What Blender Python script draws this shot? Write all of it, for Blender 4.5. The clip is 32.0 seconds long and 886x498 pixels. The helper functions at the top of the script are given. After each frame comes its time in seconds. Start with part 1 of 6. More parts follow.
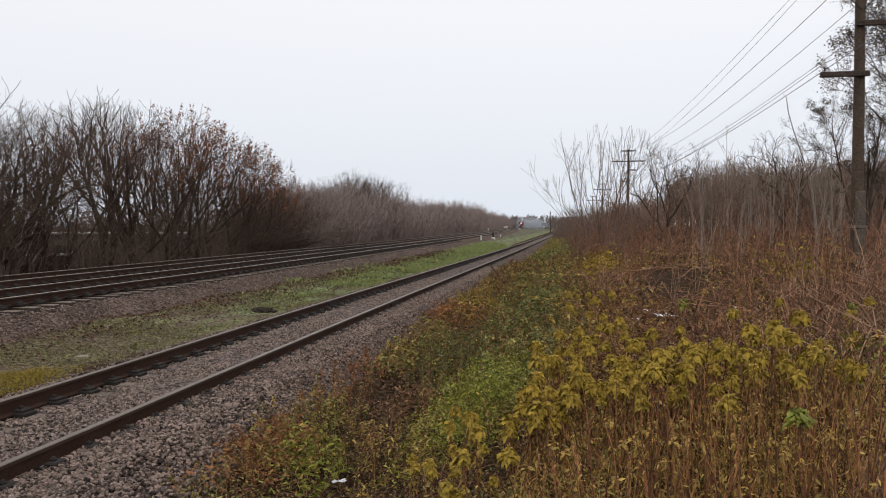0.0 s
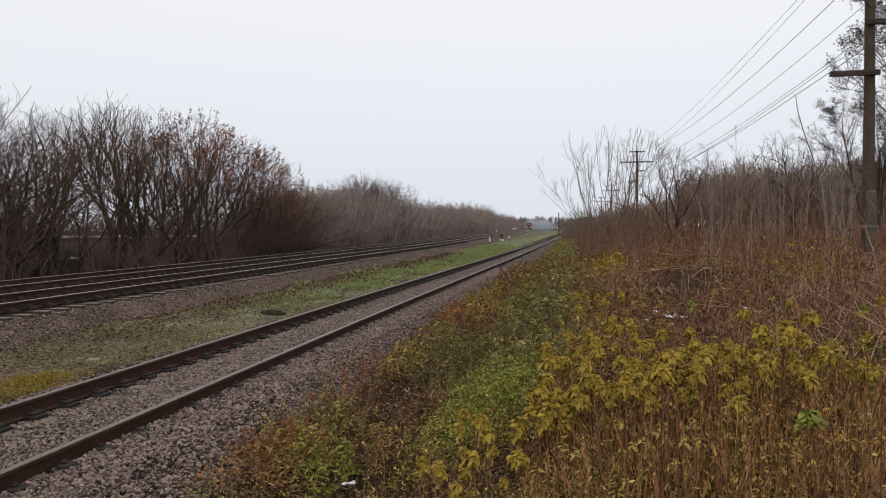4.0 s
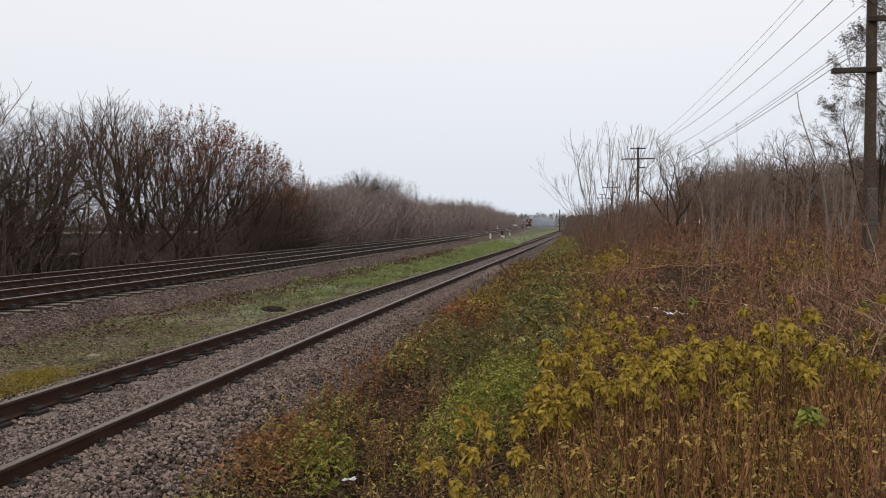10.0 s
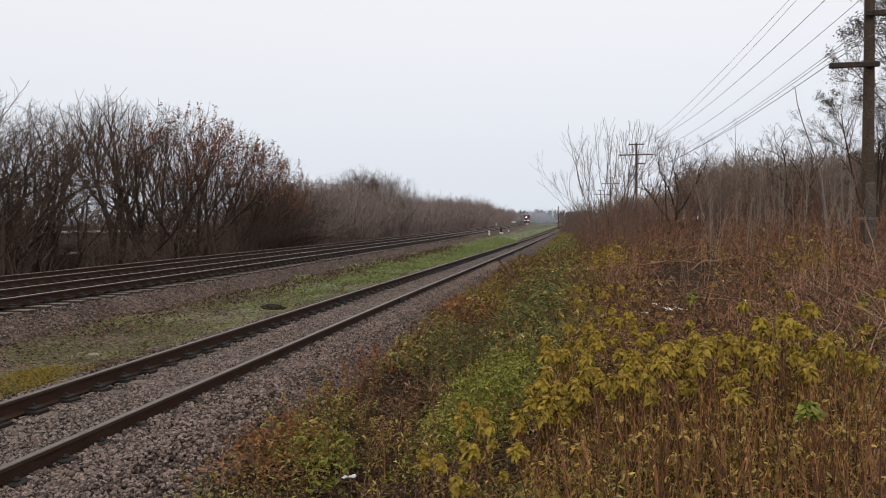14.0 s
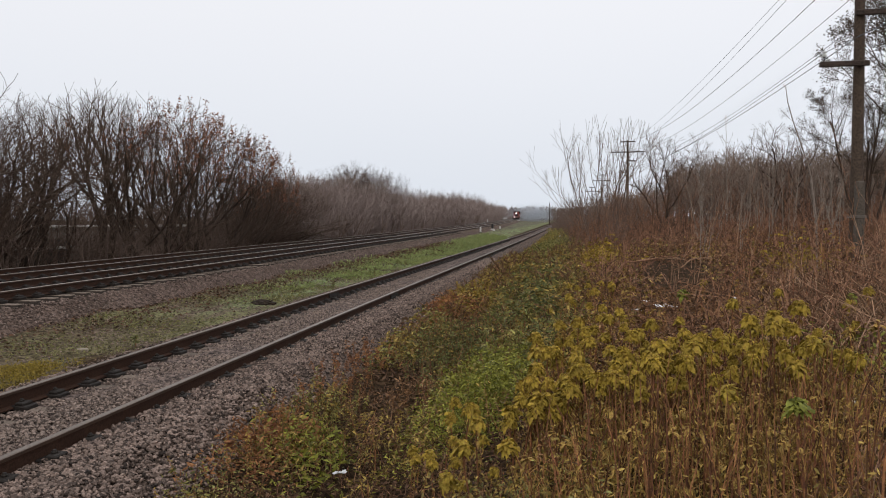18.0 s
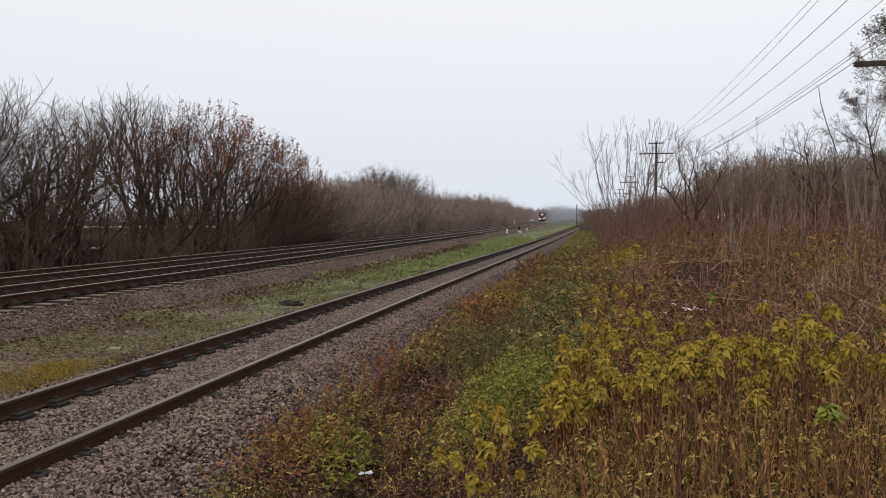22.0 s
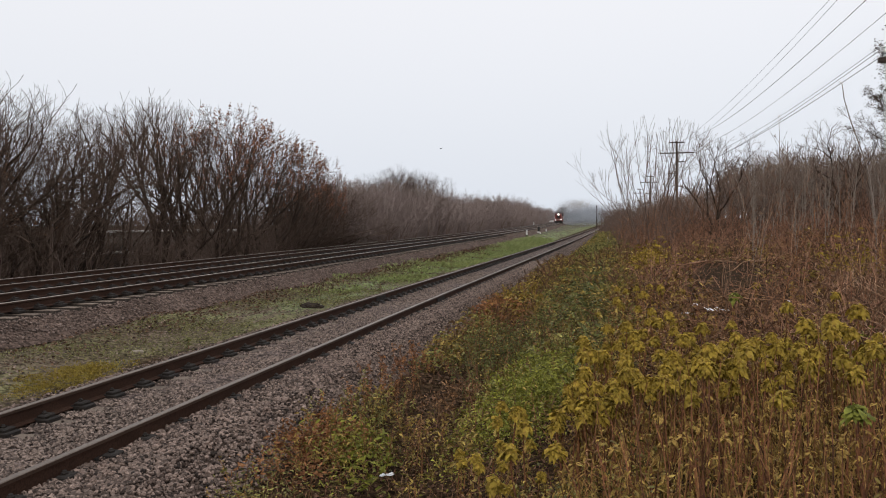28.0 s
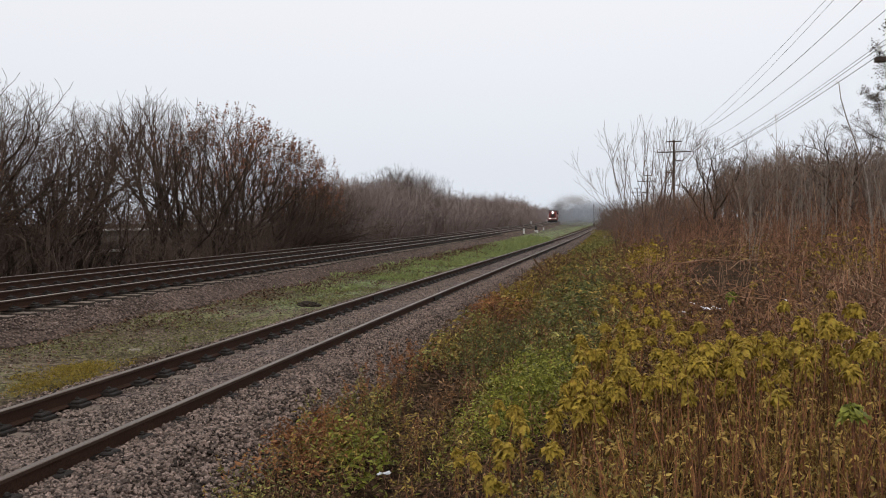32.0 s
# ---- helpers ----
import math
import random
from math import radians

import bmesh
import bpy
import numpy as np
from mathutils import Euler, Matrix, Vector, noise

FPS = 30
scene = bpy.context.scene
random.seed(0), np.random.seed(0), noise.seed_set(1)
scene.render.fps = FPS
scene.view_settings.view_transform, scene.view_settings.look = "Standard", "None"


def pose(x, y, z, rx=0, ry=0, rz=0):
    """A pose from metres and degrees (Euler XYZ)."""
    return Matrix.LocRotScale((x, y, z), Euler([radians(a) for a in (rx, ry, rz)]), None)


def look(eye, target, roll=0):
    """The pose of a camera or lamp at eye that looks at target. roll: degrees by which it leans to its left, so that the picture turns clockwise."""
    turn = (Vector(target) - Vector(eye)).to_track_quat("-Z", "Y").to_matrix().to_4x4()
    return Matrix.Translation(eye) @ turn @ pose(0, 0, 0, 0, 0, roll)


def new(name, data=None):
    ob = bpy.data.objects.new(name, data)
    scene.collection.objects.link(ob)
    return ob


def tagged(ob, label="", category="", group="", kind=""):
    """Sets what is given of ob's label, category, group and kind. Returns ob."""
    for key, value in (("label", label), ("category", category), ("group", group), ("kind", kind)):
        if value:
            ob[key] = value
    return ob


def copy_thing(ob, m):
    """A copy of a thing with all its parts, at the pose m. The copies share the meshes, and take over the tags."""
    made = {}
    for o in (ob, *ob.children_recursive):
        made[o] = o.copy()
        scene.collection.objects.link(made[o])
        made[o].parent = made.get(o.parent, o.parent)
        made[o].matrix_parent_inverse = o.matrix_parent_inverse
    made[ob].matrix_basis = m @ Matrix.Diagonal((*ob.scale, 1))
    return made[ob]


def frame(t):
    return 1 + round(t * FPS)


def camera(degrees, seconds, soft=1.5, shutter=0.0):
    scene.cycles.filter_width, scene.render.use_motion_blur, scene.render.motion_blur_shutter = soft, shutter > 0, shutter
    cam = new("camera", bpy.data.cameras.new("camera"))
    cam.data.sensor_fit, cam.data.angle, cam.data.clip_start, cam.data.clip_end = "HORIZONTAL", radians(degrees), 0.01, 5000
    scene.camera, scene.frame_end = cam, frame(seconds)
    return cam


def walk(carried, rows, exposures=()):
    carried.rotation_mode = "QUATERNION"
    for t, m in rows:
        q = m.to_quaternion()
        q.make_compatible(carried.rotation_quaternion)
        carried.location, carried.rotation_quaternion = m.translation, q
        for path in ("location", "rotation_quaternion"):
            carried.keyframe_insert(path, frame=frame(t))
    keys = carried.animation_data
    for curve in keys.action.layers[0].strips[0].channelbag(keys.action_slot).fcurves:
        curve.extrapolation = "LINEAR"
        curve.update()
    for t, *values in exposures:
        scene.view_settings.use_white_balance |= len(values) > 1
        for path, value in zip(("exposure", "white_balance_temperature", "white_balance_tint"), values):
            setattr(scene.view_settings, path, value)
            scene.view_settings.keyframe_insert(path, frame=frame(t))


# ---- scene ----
PATH = [
    (0.0, 88.308, 0.000, 9.462),
    (0.5, 88.270, 0.063, 9.806),
    (1.0, 88.234, 0.156, 10.094),
    (1.5, 88.256, 0.242, 10.238),
    (2.0, 88.293, 0.224, 10.205),
    (2.5, 88.353, 0.247, 10.210),
    (3.0, 88.423, 0.306, 10.195),
    (3.5, 88.459, 0.289, 10.154),
    (5.5, 88.400, 0.314, 9.962),
    (6.0, 88.335, 0.247, 9.959),
    (6.5, 88.311, 0.266, 9.949),
    (7.0, 88.285, 0.285, 9.938),
    (7.5, 88.271, 0.325, 9.940),
    (8.0, 88.326, 0.290, 9.946),
    (8.5, 88.326, 0.273, 10.009),
    (9.0, 88.277, 0.276, 10.059),
    (9.5, 88.250, 0.240, 10.121),
    (10.0, 88.193, 0.186, 10.162),
    (10.5, 88.103, 0.153, 10.244),
    (11.0, 88.019, 0.115, 10.236),
    (11.5, 87.999, 0.163, 10.229),
    (12.0, 87.971, 0.207, 10.207),
    (12.5, 87.941, 0.276, 10.213),
    (13.0, 87.906, 0.394, 10.175),
    (13.5, 87.916, 0.422, 10.165),
    (14.0, 87.966, 0.514, 10.065),
    (14.5, 87.994, 0.529, 9.963),
    (16.5, 87.940, 0.420, 9.603),
    (17.0, 87.878, 0.353, 9.532),
    (17.5, 87.756, 0.319, 9.470),
    (18.0, 87.667, 0.229, 9.407),
    (18.5, 87.545, 0.302, 9.404),
    (19.0, 87.516, 0.478, 9.507),
    (19.5, 87.459, 0.510, 9.900),
    (20.0, 87.423, 0.479, 10.286),
    (20.5, 87.560, 0.302, 10.602),
    (21.0, 87.705, 0.192, 10.962),
    (21.5, 87.802, 0.122, 11.232),
    (22.0, 87.809, 0.118, 11.444),
    (22.5, 87.905, 0.150, 11.663),
    (23.0, 88.093, 0.145, 11.823),
    (23.5, 88.166, 0.106, 11.948),
    (24.0, 88.231, 0.114, 12.110),
    (24.5, 88.284, 0.166, 12.233),
    (25.0, 88.263, 0.255, 12.422),
    (25.5, 88.220, 0.290, 12.576),
    (27.5, 87.978, 0.482, 12.872),
    (28.0, 87.944, 0.574, 12.924),
    (28.5, 87.943, 0.564, 12.924),
    (29.0, 87.916, 0.547, 12.899),
    (29.5, 87.916, 0.561, 12.885),
    (30.0, 87.921, 0.535, 12.814),
    (30.5, 87.938, 0.592, 12.720),
    (31.0, 87.894, 0.541, 12.716),
    (31.5, 87.844, 0.519, 12.699),
    (32.0, 87.844, 0.511, 12.713),
]
cam = camera(61.42, 32.0, soft=1.02)
EYE = (0.0, 0.0, 1.85)
walk(cam, [(t, pose(*EYE, rx, ry, rz)) for t, rx, ry, rz in PATH], [(0.0, 0.05), (2.0, 0.01), (6.0, 0.0), (32.0, 0.0)])

# ---- world: overcast November sky ----
world = bpy.data.worlds.new("overcast_sky")
scene.world = world
world.use_nodes = True
wn, wl = world.node_tree.nodes, world.node_tree.links
sky = wn.new("ShaderNodeTexSky")
sky.sky_type, sky.sun_disc = "NISHITA", False
sky.sun_elevation, sky.sun_rotation = radians(32), radians(200)
sky.air_density, sky.dust_density = 1.0, 4.0
flat = wn.new("ShaderNodeHueSaturation")
flat.inputs["Saturation"].default_value = 0.25
wl.new(sky.outputs[0], flat.inputs["Color"])
veil = wn.new("ShaderNodeMix")
veil.data_type = "RGBA"
veil.inputs[0].default_value = 0.82
veil.inputs[7].default_value = (9.9, 10.0, 10.5, 1)
wl.new(flat.outputs[0], veil.inputs[6])
wc, wx, wr, low = wn.new("ShaderNodeTexCoord"), wn.new("ShaderNodeSeparateXYZ"), wn.new("ShaderNodeMapRange"), wn.new("ShaderNodeMix")
wl.new(wc.outputs["Generated"], wx.inputs[0])
wr.inputs["From Min"].default_value, wr.inputs["From Max"].default_value = 0.0, 0.28
wl.new(wx.outputs["Z"], wr.inputs["Value"])
low.data_type = "RGBA"
low.inputs[6].default_value = (7.3, 7.75, 8.5, 1)
wl.new(wr.outputs[0], low.inputs[0]), wl.new(veil.outputs[2], low.inputs[7])
wl.new(low.outputs[2], wn["Background"].inputs[0])
wn["Background"].inputs[1].default_value = 0.1

sun = new("sun", bpy.data.lights.new("sun", "SUN"))
sun.data.energy, sun.data.angle, sun.data.color = 0.5, radians(25), (1.0, 0.97, 0.93)
sun.matrix_world = look((10, -40, 60), (0, 20, 0))


# ---- materials ----
def material(name, c1, c2, c3=None, scale=3.0, rough=0.9, bump=0.3, fine=40.0, metal=0.0, vary=0.0, island=False, spec=0.3, cells=0.0, cell_vary=0.5, neutral=False):
    """Two colours mixed by a coarse pattern, a third by a fine one, with relief; vary shifts the value from piece to piece."""
    c3 = c3 or tuple(0.55 * v for v in c1)
    if not neutral:
        c1, c2, c3 = ((r * 1.05, g * 0.98, b * 0.88) for r, g, b in (c1, c2, c3))
    m = bpy.data.materials.new(name)
    m.use_nodes = True
    n, l = m.node_tree.nodes, m.node_tree.links
    b = n["Principled BSDF"]
    tc = n.new("ShaderNodeTexCoord")
    n1, n2 = n.new("ShaderNodeTexNoise"), n.new("ShaderNodeTexNoise")
    n1.inputs["Scale"].default_value, n1.inputs["Detail"].default_value = scale, 6
    n2.inputs["Scale"].default_value, n2.inputs["Detail"].default_value = fine, 3
    l.new(tc.outputs["Object"], n1.inputs["Vector"]), l.new(tc.outputs["Object"], n2.inputs["Vector"])
    r1, r2 = n.new("ShaderNodeMapRange"), n.new("ShaderNodeMapRange")
    for r, src, lo, hi in ((r1, n1, 0.35, 0.65), (r2, n2, 0.45, 0.7)):
        r.inputs["From Min"].default_value, r.inputs["From Max"].default_value = lo, hi
        l.new(src.outputs["Fac"], r.inputs["Value"])
    m1, m2 = n.new("ShaderNodeMix"), n.new("ShaderNodeMix")
    m1.data_type = m2.data_type = "RGBA"
    m1.inputs[6].default_value, m1.inputs[7].default_value = (*c1, 1), (*c2, 1)
    m2.inputs[7].default_value = (*c3, 1)
    l.new(r1.outputs[0], m1.inputs[0]), l.new(m1.outputs[2], m2.inputs[6]), l.new(r2.outputs[0], m2.inputs[0])
    out = m2.outputs[2]
    if vary:
        src = n.new("ShaderNodeNewGeometry").outputs["Random Per Island"] if island else n.new("ShaderNodeObjectInfo").outputs["Random"]
        mr = n.new("ShaderNodeMapRange")
        mr.inputs["To Min"].default_value, mr.inputs["To Max"].default_value = 1 - vary, 1 + vary
        hs = n.new("ShaderNodeHueSaturation")
        l.new(src, mr.inputs["Value"]), l.new(mr.outputs[0], hs.inputs["Value"]), l.new(out, hs.inputs["Color"])
        out = hs.outputs[0]
    if cells:
        vo, sp, mr, hs = n.new("ShaderNodeTexVoronoi"), n.new("ShaderNodeSeparateColor"), n.new("ShaderNodeMapRange"), n.new("ShaderNodeHueSaturation")
        vo.inputs["Scale"].default_value = cells
        mr.inputs["To Min"].default_value, mr.inputs["To Max"].default_value = 1 - cell_vary, 1 + cell_vary
        l.new(tc.outputs["Object"], vo.inputs["Vector"]), l.new(vo.outputs["Color"], sp.inputs[0]), l.new(sp.outputs[0], mr.inputs["Value"])
        l.new(mr.outputs[0], hs.inputs["Value"]), l.new(out, hs.inputs["Color"])
        out = hs.outputs[0]
        cb = n.new("ShaderNodeBump")
        cb.invert = True
        cb.inputs["Strength"].default_value, cb.inputs["Distance"].default_value = 1.0, 0.6 / cells
        l.new(vo.outputs["Distance"], cb.inputs["Height"])
    l.new(out, b.inputs["Base Color"])
    b.inputs["Roughness"].default_value, b.inputs["Metallic"].default_value = rough, metal
    b.inputs["Specular IOR Level"].default_value = spec
    if bump:
        bp = n.new("ShaderNodeBump")
        bp.inputs["Strength"].default_value, bp.inputs["Distance"].default_value = bump, 0.02
        l.new(n2.outputs["Fac"], bp.inputs["Height"]), l.new(bp.outputs[0], b.inputs["Normal"])
        if cells:
            l.new(cb.outputs[0], bp.inputs["Normal"])
    return m


def glow(name, color, power):
    m = bpy.data.materials.new(name)
    m.use_nodes = True
    b = m.node_tree.nodes["Principled BSDF"]
    b.inputs["Base Color"].default_value = (*color, 1)
    b.inputs["Emission Color"].default_value, b.inputs["Emission Strength"].default_value = (*color, 1), power
    return m


M_RAIL = material("rusty_rail_steel", (0.045, 0.024, 0.0175), (0.06, 0.033, 0.024), (0.028, 0.016, 0.0125), 2.5, 0.75, 0.2, 60, 0.0, spec=0.12)
M_HEAD = material("worn_rail_head", (0.2, 0.168, 0.15), (0.155, 0.127, 0.112), (0.1, 0.08, 0.07), 1.5, 0.42, 0.05, 50, 0.35)
M_HEAD_MAIN = material("polished_rail_head", (0.42, 0.38, 0.35), (0.36, 0.32, 0.29), (0.28, 0.245, 0.22), 1.5, 0.35, 0.05, 50, 0.5)
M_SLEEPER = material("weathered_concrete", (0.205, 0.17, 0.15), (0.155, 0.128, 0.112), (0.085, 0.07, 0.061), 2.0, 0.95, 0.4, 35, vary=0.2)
# shade on the sleepers' flanks and ends, put into a darker concrete colour
M_SLEEPER_SIDE = material("shaded_concrete_sides", (0.055, 0.045, 0.04), (0.075, 0.062, 0.055), (0.03, 0.025, 0.022), 2.0, 0.95, 0.4, 35)
M_REED = material("bleached_reed_canes", (0.38, 0.255, 0.178), (0.29, 0.185, 0.126), (0.15, 0.084, 0.056), 0.7, 0.9, 0, 20, vary=0.6, island=True)
M_CHAIR = material("greasy_iron", (0.018, 0.015, 0.014), (0.03, 0.024, 0.02), None, 6, 0.7, 0.2, 80)
M_BALLAST = material("grey_ballast_bed", (0.1123, 0.087, 0.0772), (0.1404, 0.1081, 0.0969), (0.0562, 0.0421, 0.0379), 1.2, 0.95, 1.0, 26, spec=0.08, cells=19, cell_vary=0.9)
M_BALLAST_IN = material("brown_ballast_bed", (0.128, 0.1023, 0.097), (0.1558, 0.1279, 0.1247), (0.0724, 0.0573, 0.0554), 1.0, 0.95, 1.0, 26, spec=0.08, cells=21, cell_vary=0.85)
M_BALLAST_MAIN = material("sooty_main_line_ballast", (0.1134, 0.0845, 0.0753), (0.1449, 0.1096, 0.0981), (0.063, 0.0462, 0.0417), 1.2, 0.95, 1.0, 26, spec=0.08, cells=19, cell_vary=0.6)
M_STONE = material("grey_crushed_stone", (0.1663, 0.1283, 0.1164), (0.101, 0.0772, 0.0713), (0.2495, 0.1996, 0.1806), 3, 0.65, 0.3, 60, vary=0.85, island=True, spec=0.12)
M_STONE_PINK = material("pinkish_crushed_stone", (0.1692, 0.1323, 0.1225), (0.123, 0.092, 0.0857), (0.2255, 0.1898, 0.1813), 3, 0.75, 0.3, 60, vary=0.6, island=True, spec=0.12)
M_STONE_IN = material("brownish_crushed_stone", (0.1789, 0.1415, 0.1265), (0.1352, 0.1067, 0.0979), (0.234, 0.1949, 0.1836), 3, 0.65, 0.3, 60, vary=0.75, island=True, spec=0.12)
M_BARK = material("dark_wet_bark", (0.052, 0.037, 0.029), (0.08, 0.058, 0.046), (0.03, 0.021, 0.017), 3, 0.95, 0.6, 30)
M_TWIG = material("brown_twigs", (0.085, 0.06, 0.048), (0.12, 0.086, 0.07), (0.055, 0.038, 0.03), 1.2, 0.95, 0, 20)
M_TWIG_RED = material("reddish_brown_twigs", (0.2406, 0.1964, 0.1931), (0.2941, 0.2485, 0.242), (0.1604, 0.1302, 0.1274), 0.8, 0.95, 0, 20)
M_TWIG_GREY = material("grey_twigs", (0.2, 0.165, 0.15), (0.27, 0.23, 0.21), (0.13, 0.105, 0.094), 1.0, 0.95, 0, 20)
M_SAPLING = material("pale_grey_sapling_bark", (0.3, 0.265, 0.24), (0.22, 0.19, 0.17), (0.14, 0.115, 0.1), 2.0, 0.9, 0, 16)
M_TWIG_EDGE = material("grey_brown_wood_twigs", (0.195, 0.15, 0.13), (0.25, 0.198, 0.172), (0.12, 0.09, 0.077), 1.0, 0.95, 0, 20)
M_TWIG_MID = material("dull_brown_twigs", (0.138, 0.1012, 0.0874), (0.1898, 0.1414, 0.1219), (0.0862, 0.0633, 0.0552), 1.0, 0.95, 0, 20)
M_BROWN_DULL = material("dull_fallen_leaves", (0.105, 0.064, 0.045), (0.14, 0.088, 0.06), (0.07, 0.045, 0.035), 1.5, 0.58, 0, 20, vary=0.7, island=True, spec=0.08)
M_RAIL_SIDE = material("rubbed_rail_side", (0.075, 0.046, 0.035), (0.058, 0.036, 0.028), (0.04, 0.026, 0.021), 2.0, 0.55, 0.1, 60, 0.2)
M_BRAMBLE = material("dry_bramble_canes", (0.1955, 0.1012, 0.069), (0.253, 0.1437, 0.1012), (0.0978, 0.0529, 0.0379), 0.7, 0.95, 0, 20, vary=0.75, island=True)
M_STRAW = material("dry_straw_stems", (0.14, 0.082, 0.045), (0.105, 0.06, 0.034), (0.19, 0.122, 0.07), 0.9, 0.9, 0, 20, vary=0.5, island=True)
M_STALK_PALE = material("pale_ochre_stalks", (0.34, 0.215, 0.075), (0.27, 0.16, 0.055), (0.19, 0.1, 0.04), 5, 0.85, 0, 30, vary=0.5, island=True)
M_BRAMBLE_PALE = material("pale_dead_canes", (0.235, 0.132, 0.084), (0.185, 0.1, 0.064), (0.1, 0.053, 0.035), 0.7, 0.95, 0, 20, vary=0.65, island=True)
M_GREEN_BRIGHT = material("bright_green_ground_cover", (0.144, 0.162, 0.0252), (0.285, 0.2907, 0.0547), (0.12, 0.135, 0.028), 2.2, 0.58, 0, 20, vary=0.5, island=True, spec=0.18)
M_GREEN_DARK = material("dark_green_weeds", (0.058, 0.0667, 0.023), (0.1942, 0.2147, 0.0729), (0.0672, 0.0759, 0.0325), 3.6, 0.58, 0, 20, vary=0.5, island=True, spec=0.18)
M_LEAF_RUST = material("rusty_dead_leaves", (0.1944, 0.0864, 0.0396), (0.3762, 0.1938, 0.0855), (0.15, 0.066, 0.036), 2, 0.85, 0, 20, vary=0.5, island=True)
M_LEAF_TREE = material("rusty_brown_tree_leaves", (0.2346, 0.1, 0.055), (0.3036, 0.1352, 0.07), (0.1311, 0.0611, 0.04), 2, 0.85, 0, 20, vary=0.6, island=True)
M_LEAF_DRY = material("brown_withered_tree_leaves", (0.13, 0.07, 0.04), (0.17, 0.095, 0.05), (0.08, 0.045, 0.03), 2, 0.85, 0, 20, vary=0.5, island=True)
M_LEAF_DARK = material("dark_withered_leaves", (0.055, 0.045, 0.03), (0.085, 0.065, 0.042), None, 2, 0.85, 0, 20, vary=0.35, island=True)
M_LEAF_YEL = material("yellow_green_weed_leaves", (0.3137, 0.2258, 0.0315), (0.2682, 0.2078, 0.0334), (0.2125, 0.1325, 0.0295), 9, 0.7, 0.1, 40, vary=0.35, island=True, spec=0.18)
M_LEAF_OLD = material("withered_ochre_leaves", (0.2769, 0.1863, 0.0518), (0.3462, 0.2459, 0.0725), (0.1681, 0.0994, 0.0352), 9, 0.7, 0.1, 40, vary=0.4, island=True, spec=0.18)
M_STEM = material("weed_stems", (0.1736, 0.0717, 0.0381), (0.2464, 0.1288, 0.056), (0.084, 0.0358, 0.0235), 5, 0.85, 0, 30, vary=0.7, island=True)
M_GREEN = material("low_green_weeds", (0.0927, 0.0922, 0.0285), (0.3387, 0.3228, 0.1062), (0.0635, 0.0697, 0.0289), 3.6, 0.58, 0, 20, vary=0.5, island=True, spec=0.18)
M_OLIVE = material("olive_weeds", (0.1137, 0.0899, 0.0224), (0.4156, 0.3083, 0.0868), (0.0693, 0.0555, 0.026), 3.6, 0.58, 0, 20, vary=0.5, island=True, spec=0.18)
M_BROWN = material("brown_dead_weeds", (0.0966, 0.0505, 0.0264), (0.3645, 0.216, 0.1142), (0.0621, 0.0354, 0.0248), 3.6, 0.58, 0, 20, vary=0.5, island=True, spec=0.18)
M_MOSS = material("yellow_moss", (0.27, 0.2, 0.03), (0.22, 0.18, 0.035), (0.16, 0.12, 0.03), 3, 0.8, 0, 20, vary=0.25, island=True)
M_GRASS = material("short_green_grass", (0.2202, 0.293, 0.1082), (0.2789, 0.3247, 0.1288), (0.1614, 0.1869, 0.103), 0.6, 0.58, 0, 20, vary=0.3, island=True, spec=0.18)
M_MOSSY = material("olive_moss_tufts", (0.1618, 0.167, 0.0605), (0.1984, 0.194, 0.0756), (0.094, 0.0882, 0.0491), 0.8, 0.6, 0, 20, vary=0.5, island=True)
M_POLE = material("weathered_timber", (0.095, 0.072, 0.056), (0.07, 0.052, 0.041), (0.045, 0.034, 0.028), 4, 0.95, 0.5, 25)
M_ARM = material("dark_tarred_timber", (0.05, 0.038, 0.033), (0.075, 0.055, 0.048), None, 5, 0.9, 0.4, 30)
M_CONCRETE = material("stained_concrete", (0.12, 0.105, 0.092), (0.09, 0.078, 0.068), (0.055, 0.047, 0.04), 3, 0.95, 0.4, 30)
M_CONCRETE_PALE = material("pale_stone", (0.32, 0.29, 0.25), (0.26, 0.235, 0.2), (0.17, 0.15, 0.13), 6, 0.9, 0.3, 40)
M_PORCELAIN = material("white_porcelain", (0.7, 0.7, 0.68), (0.62, 0.62, 0.6), (0.55, 0.54, 0.52), 8, 0.25, 0, 40, spec=0.5, neutral=True)
M_GALV = material("dull_galvanised_wire", (0.2, 0.19, 0.18), (0.15, 0.14, 0.13), (0.1, 0.09, 0.085), 8, 0.6, 0, 40, 0.3)
M_WIRE = material("dark_wire", (0.05, 0.05, 0.055), (0.07, 0.07, 0.075), None, 5, 0.6, 0, 30, neutral=True)
M_WHITE = material("weathered_white_paint", (0.72, 0.71, 0.69), (0.6, 0.585, 0.56), (0.4, 0.37, 0.34), 4, 0.6, 0.1, 30, neutral=True)
M_BLACK = material("black_paint", (0.025, 0.025, 0.027), (0.04, 0.04, 0.042), None, 5, 0.55, 0.05, 30)
M_SOIL = material("dark_damp_soil", (0.026, 0.018, 0.013), (0.04, 0.029, 0.021), (0.015, 0.011, 0.009), 5, 0.95, 1.0, 25)
M_RED = material("dull_red_paint", (0.297, 0.0607, 0.0513), (0.2295, 0.0486, 0.0432), (0.1485, 0.0405, 0.0378), 1.5, 0.5, 0.05, 12)
M_STEEL = material("sooty_grey_steel", (0.05, 0.05, 0.052), (0.075, 0.072, 0.07), None, 2, 0.6, 0.1, 20)
M_GLASS = material("dark_cab_glass", (0.02, 0.024, 0.028), (0.03, 0.034, 0.038), None, 1, 0.08, 0, 10, spec=0.5, neutral=True)
M_LAMP = glow("lit_headlamp", (1.0, 0.97, 0.9), 9.0)
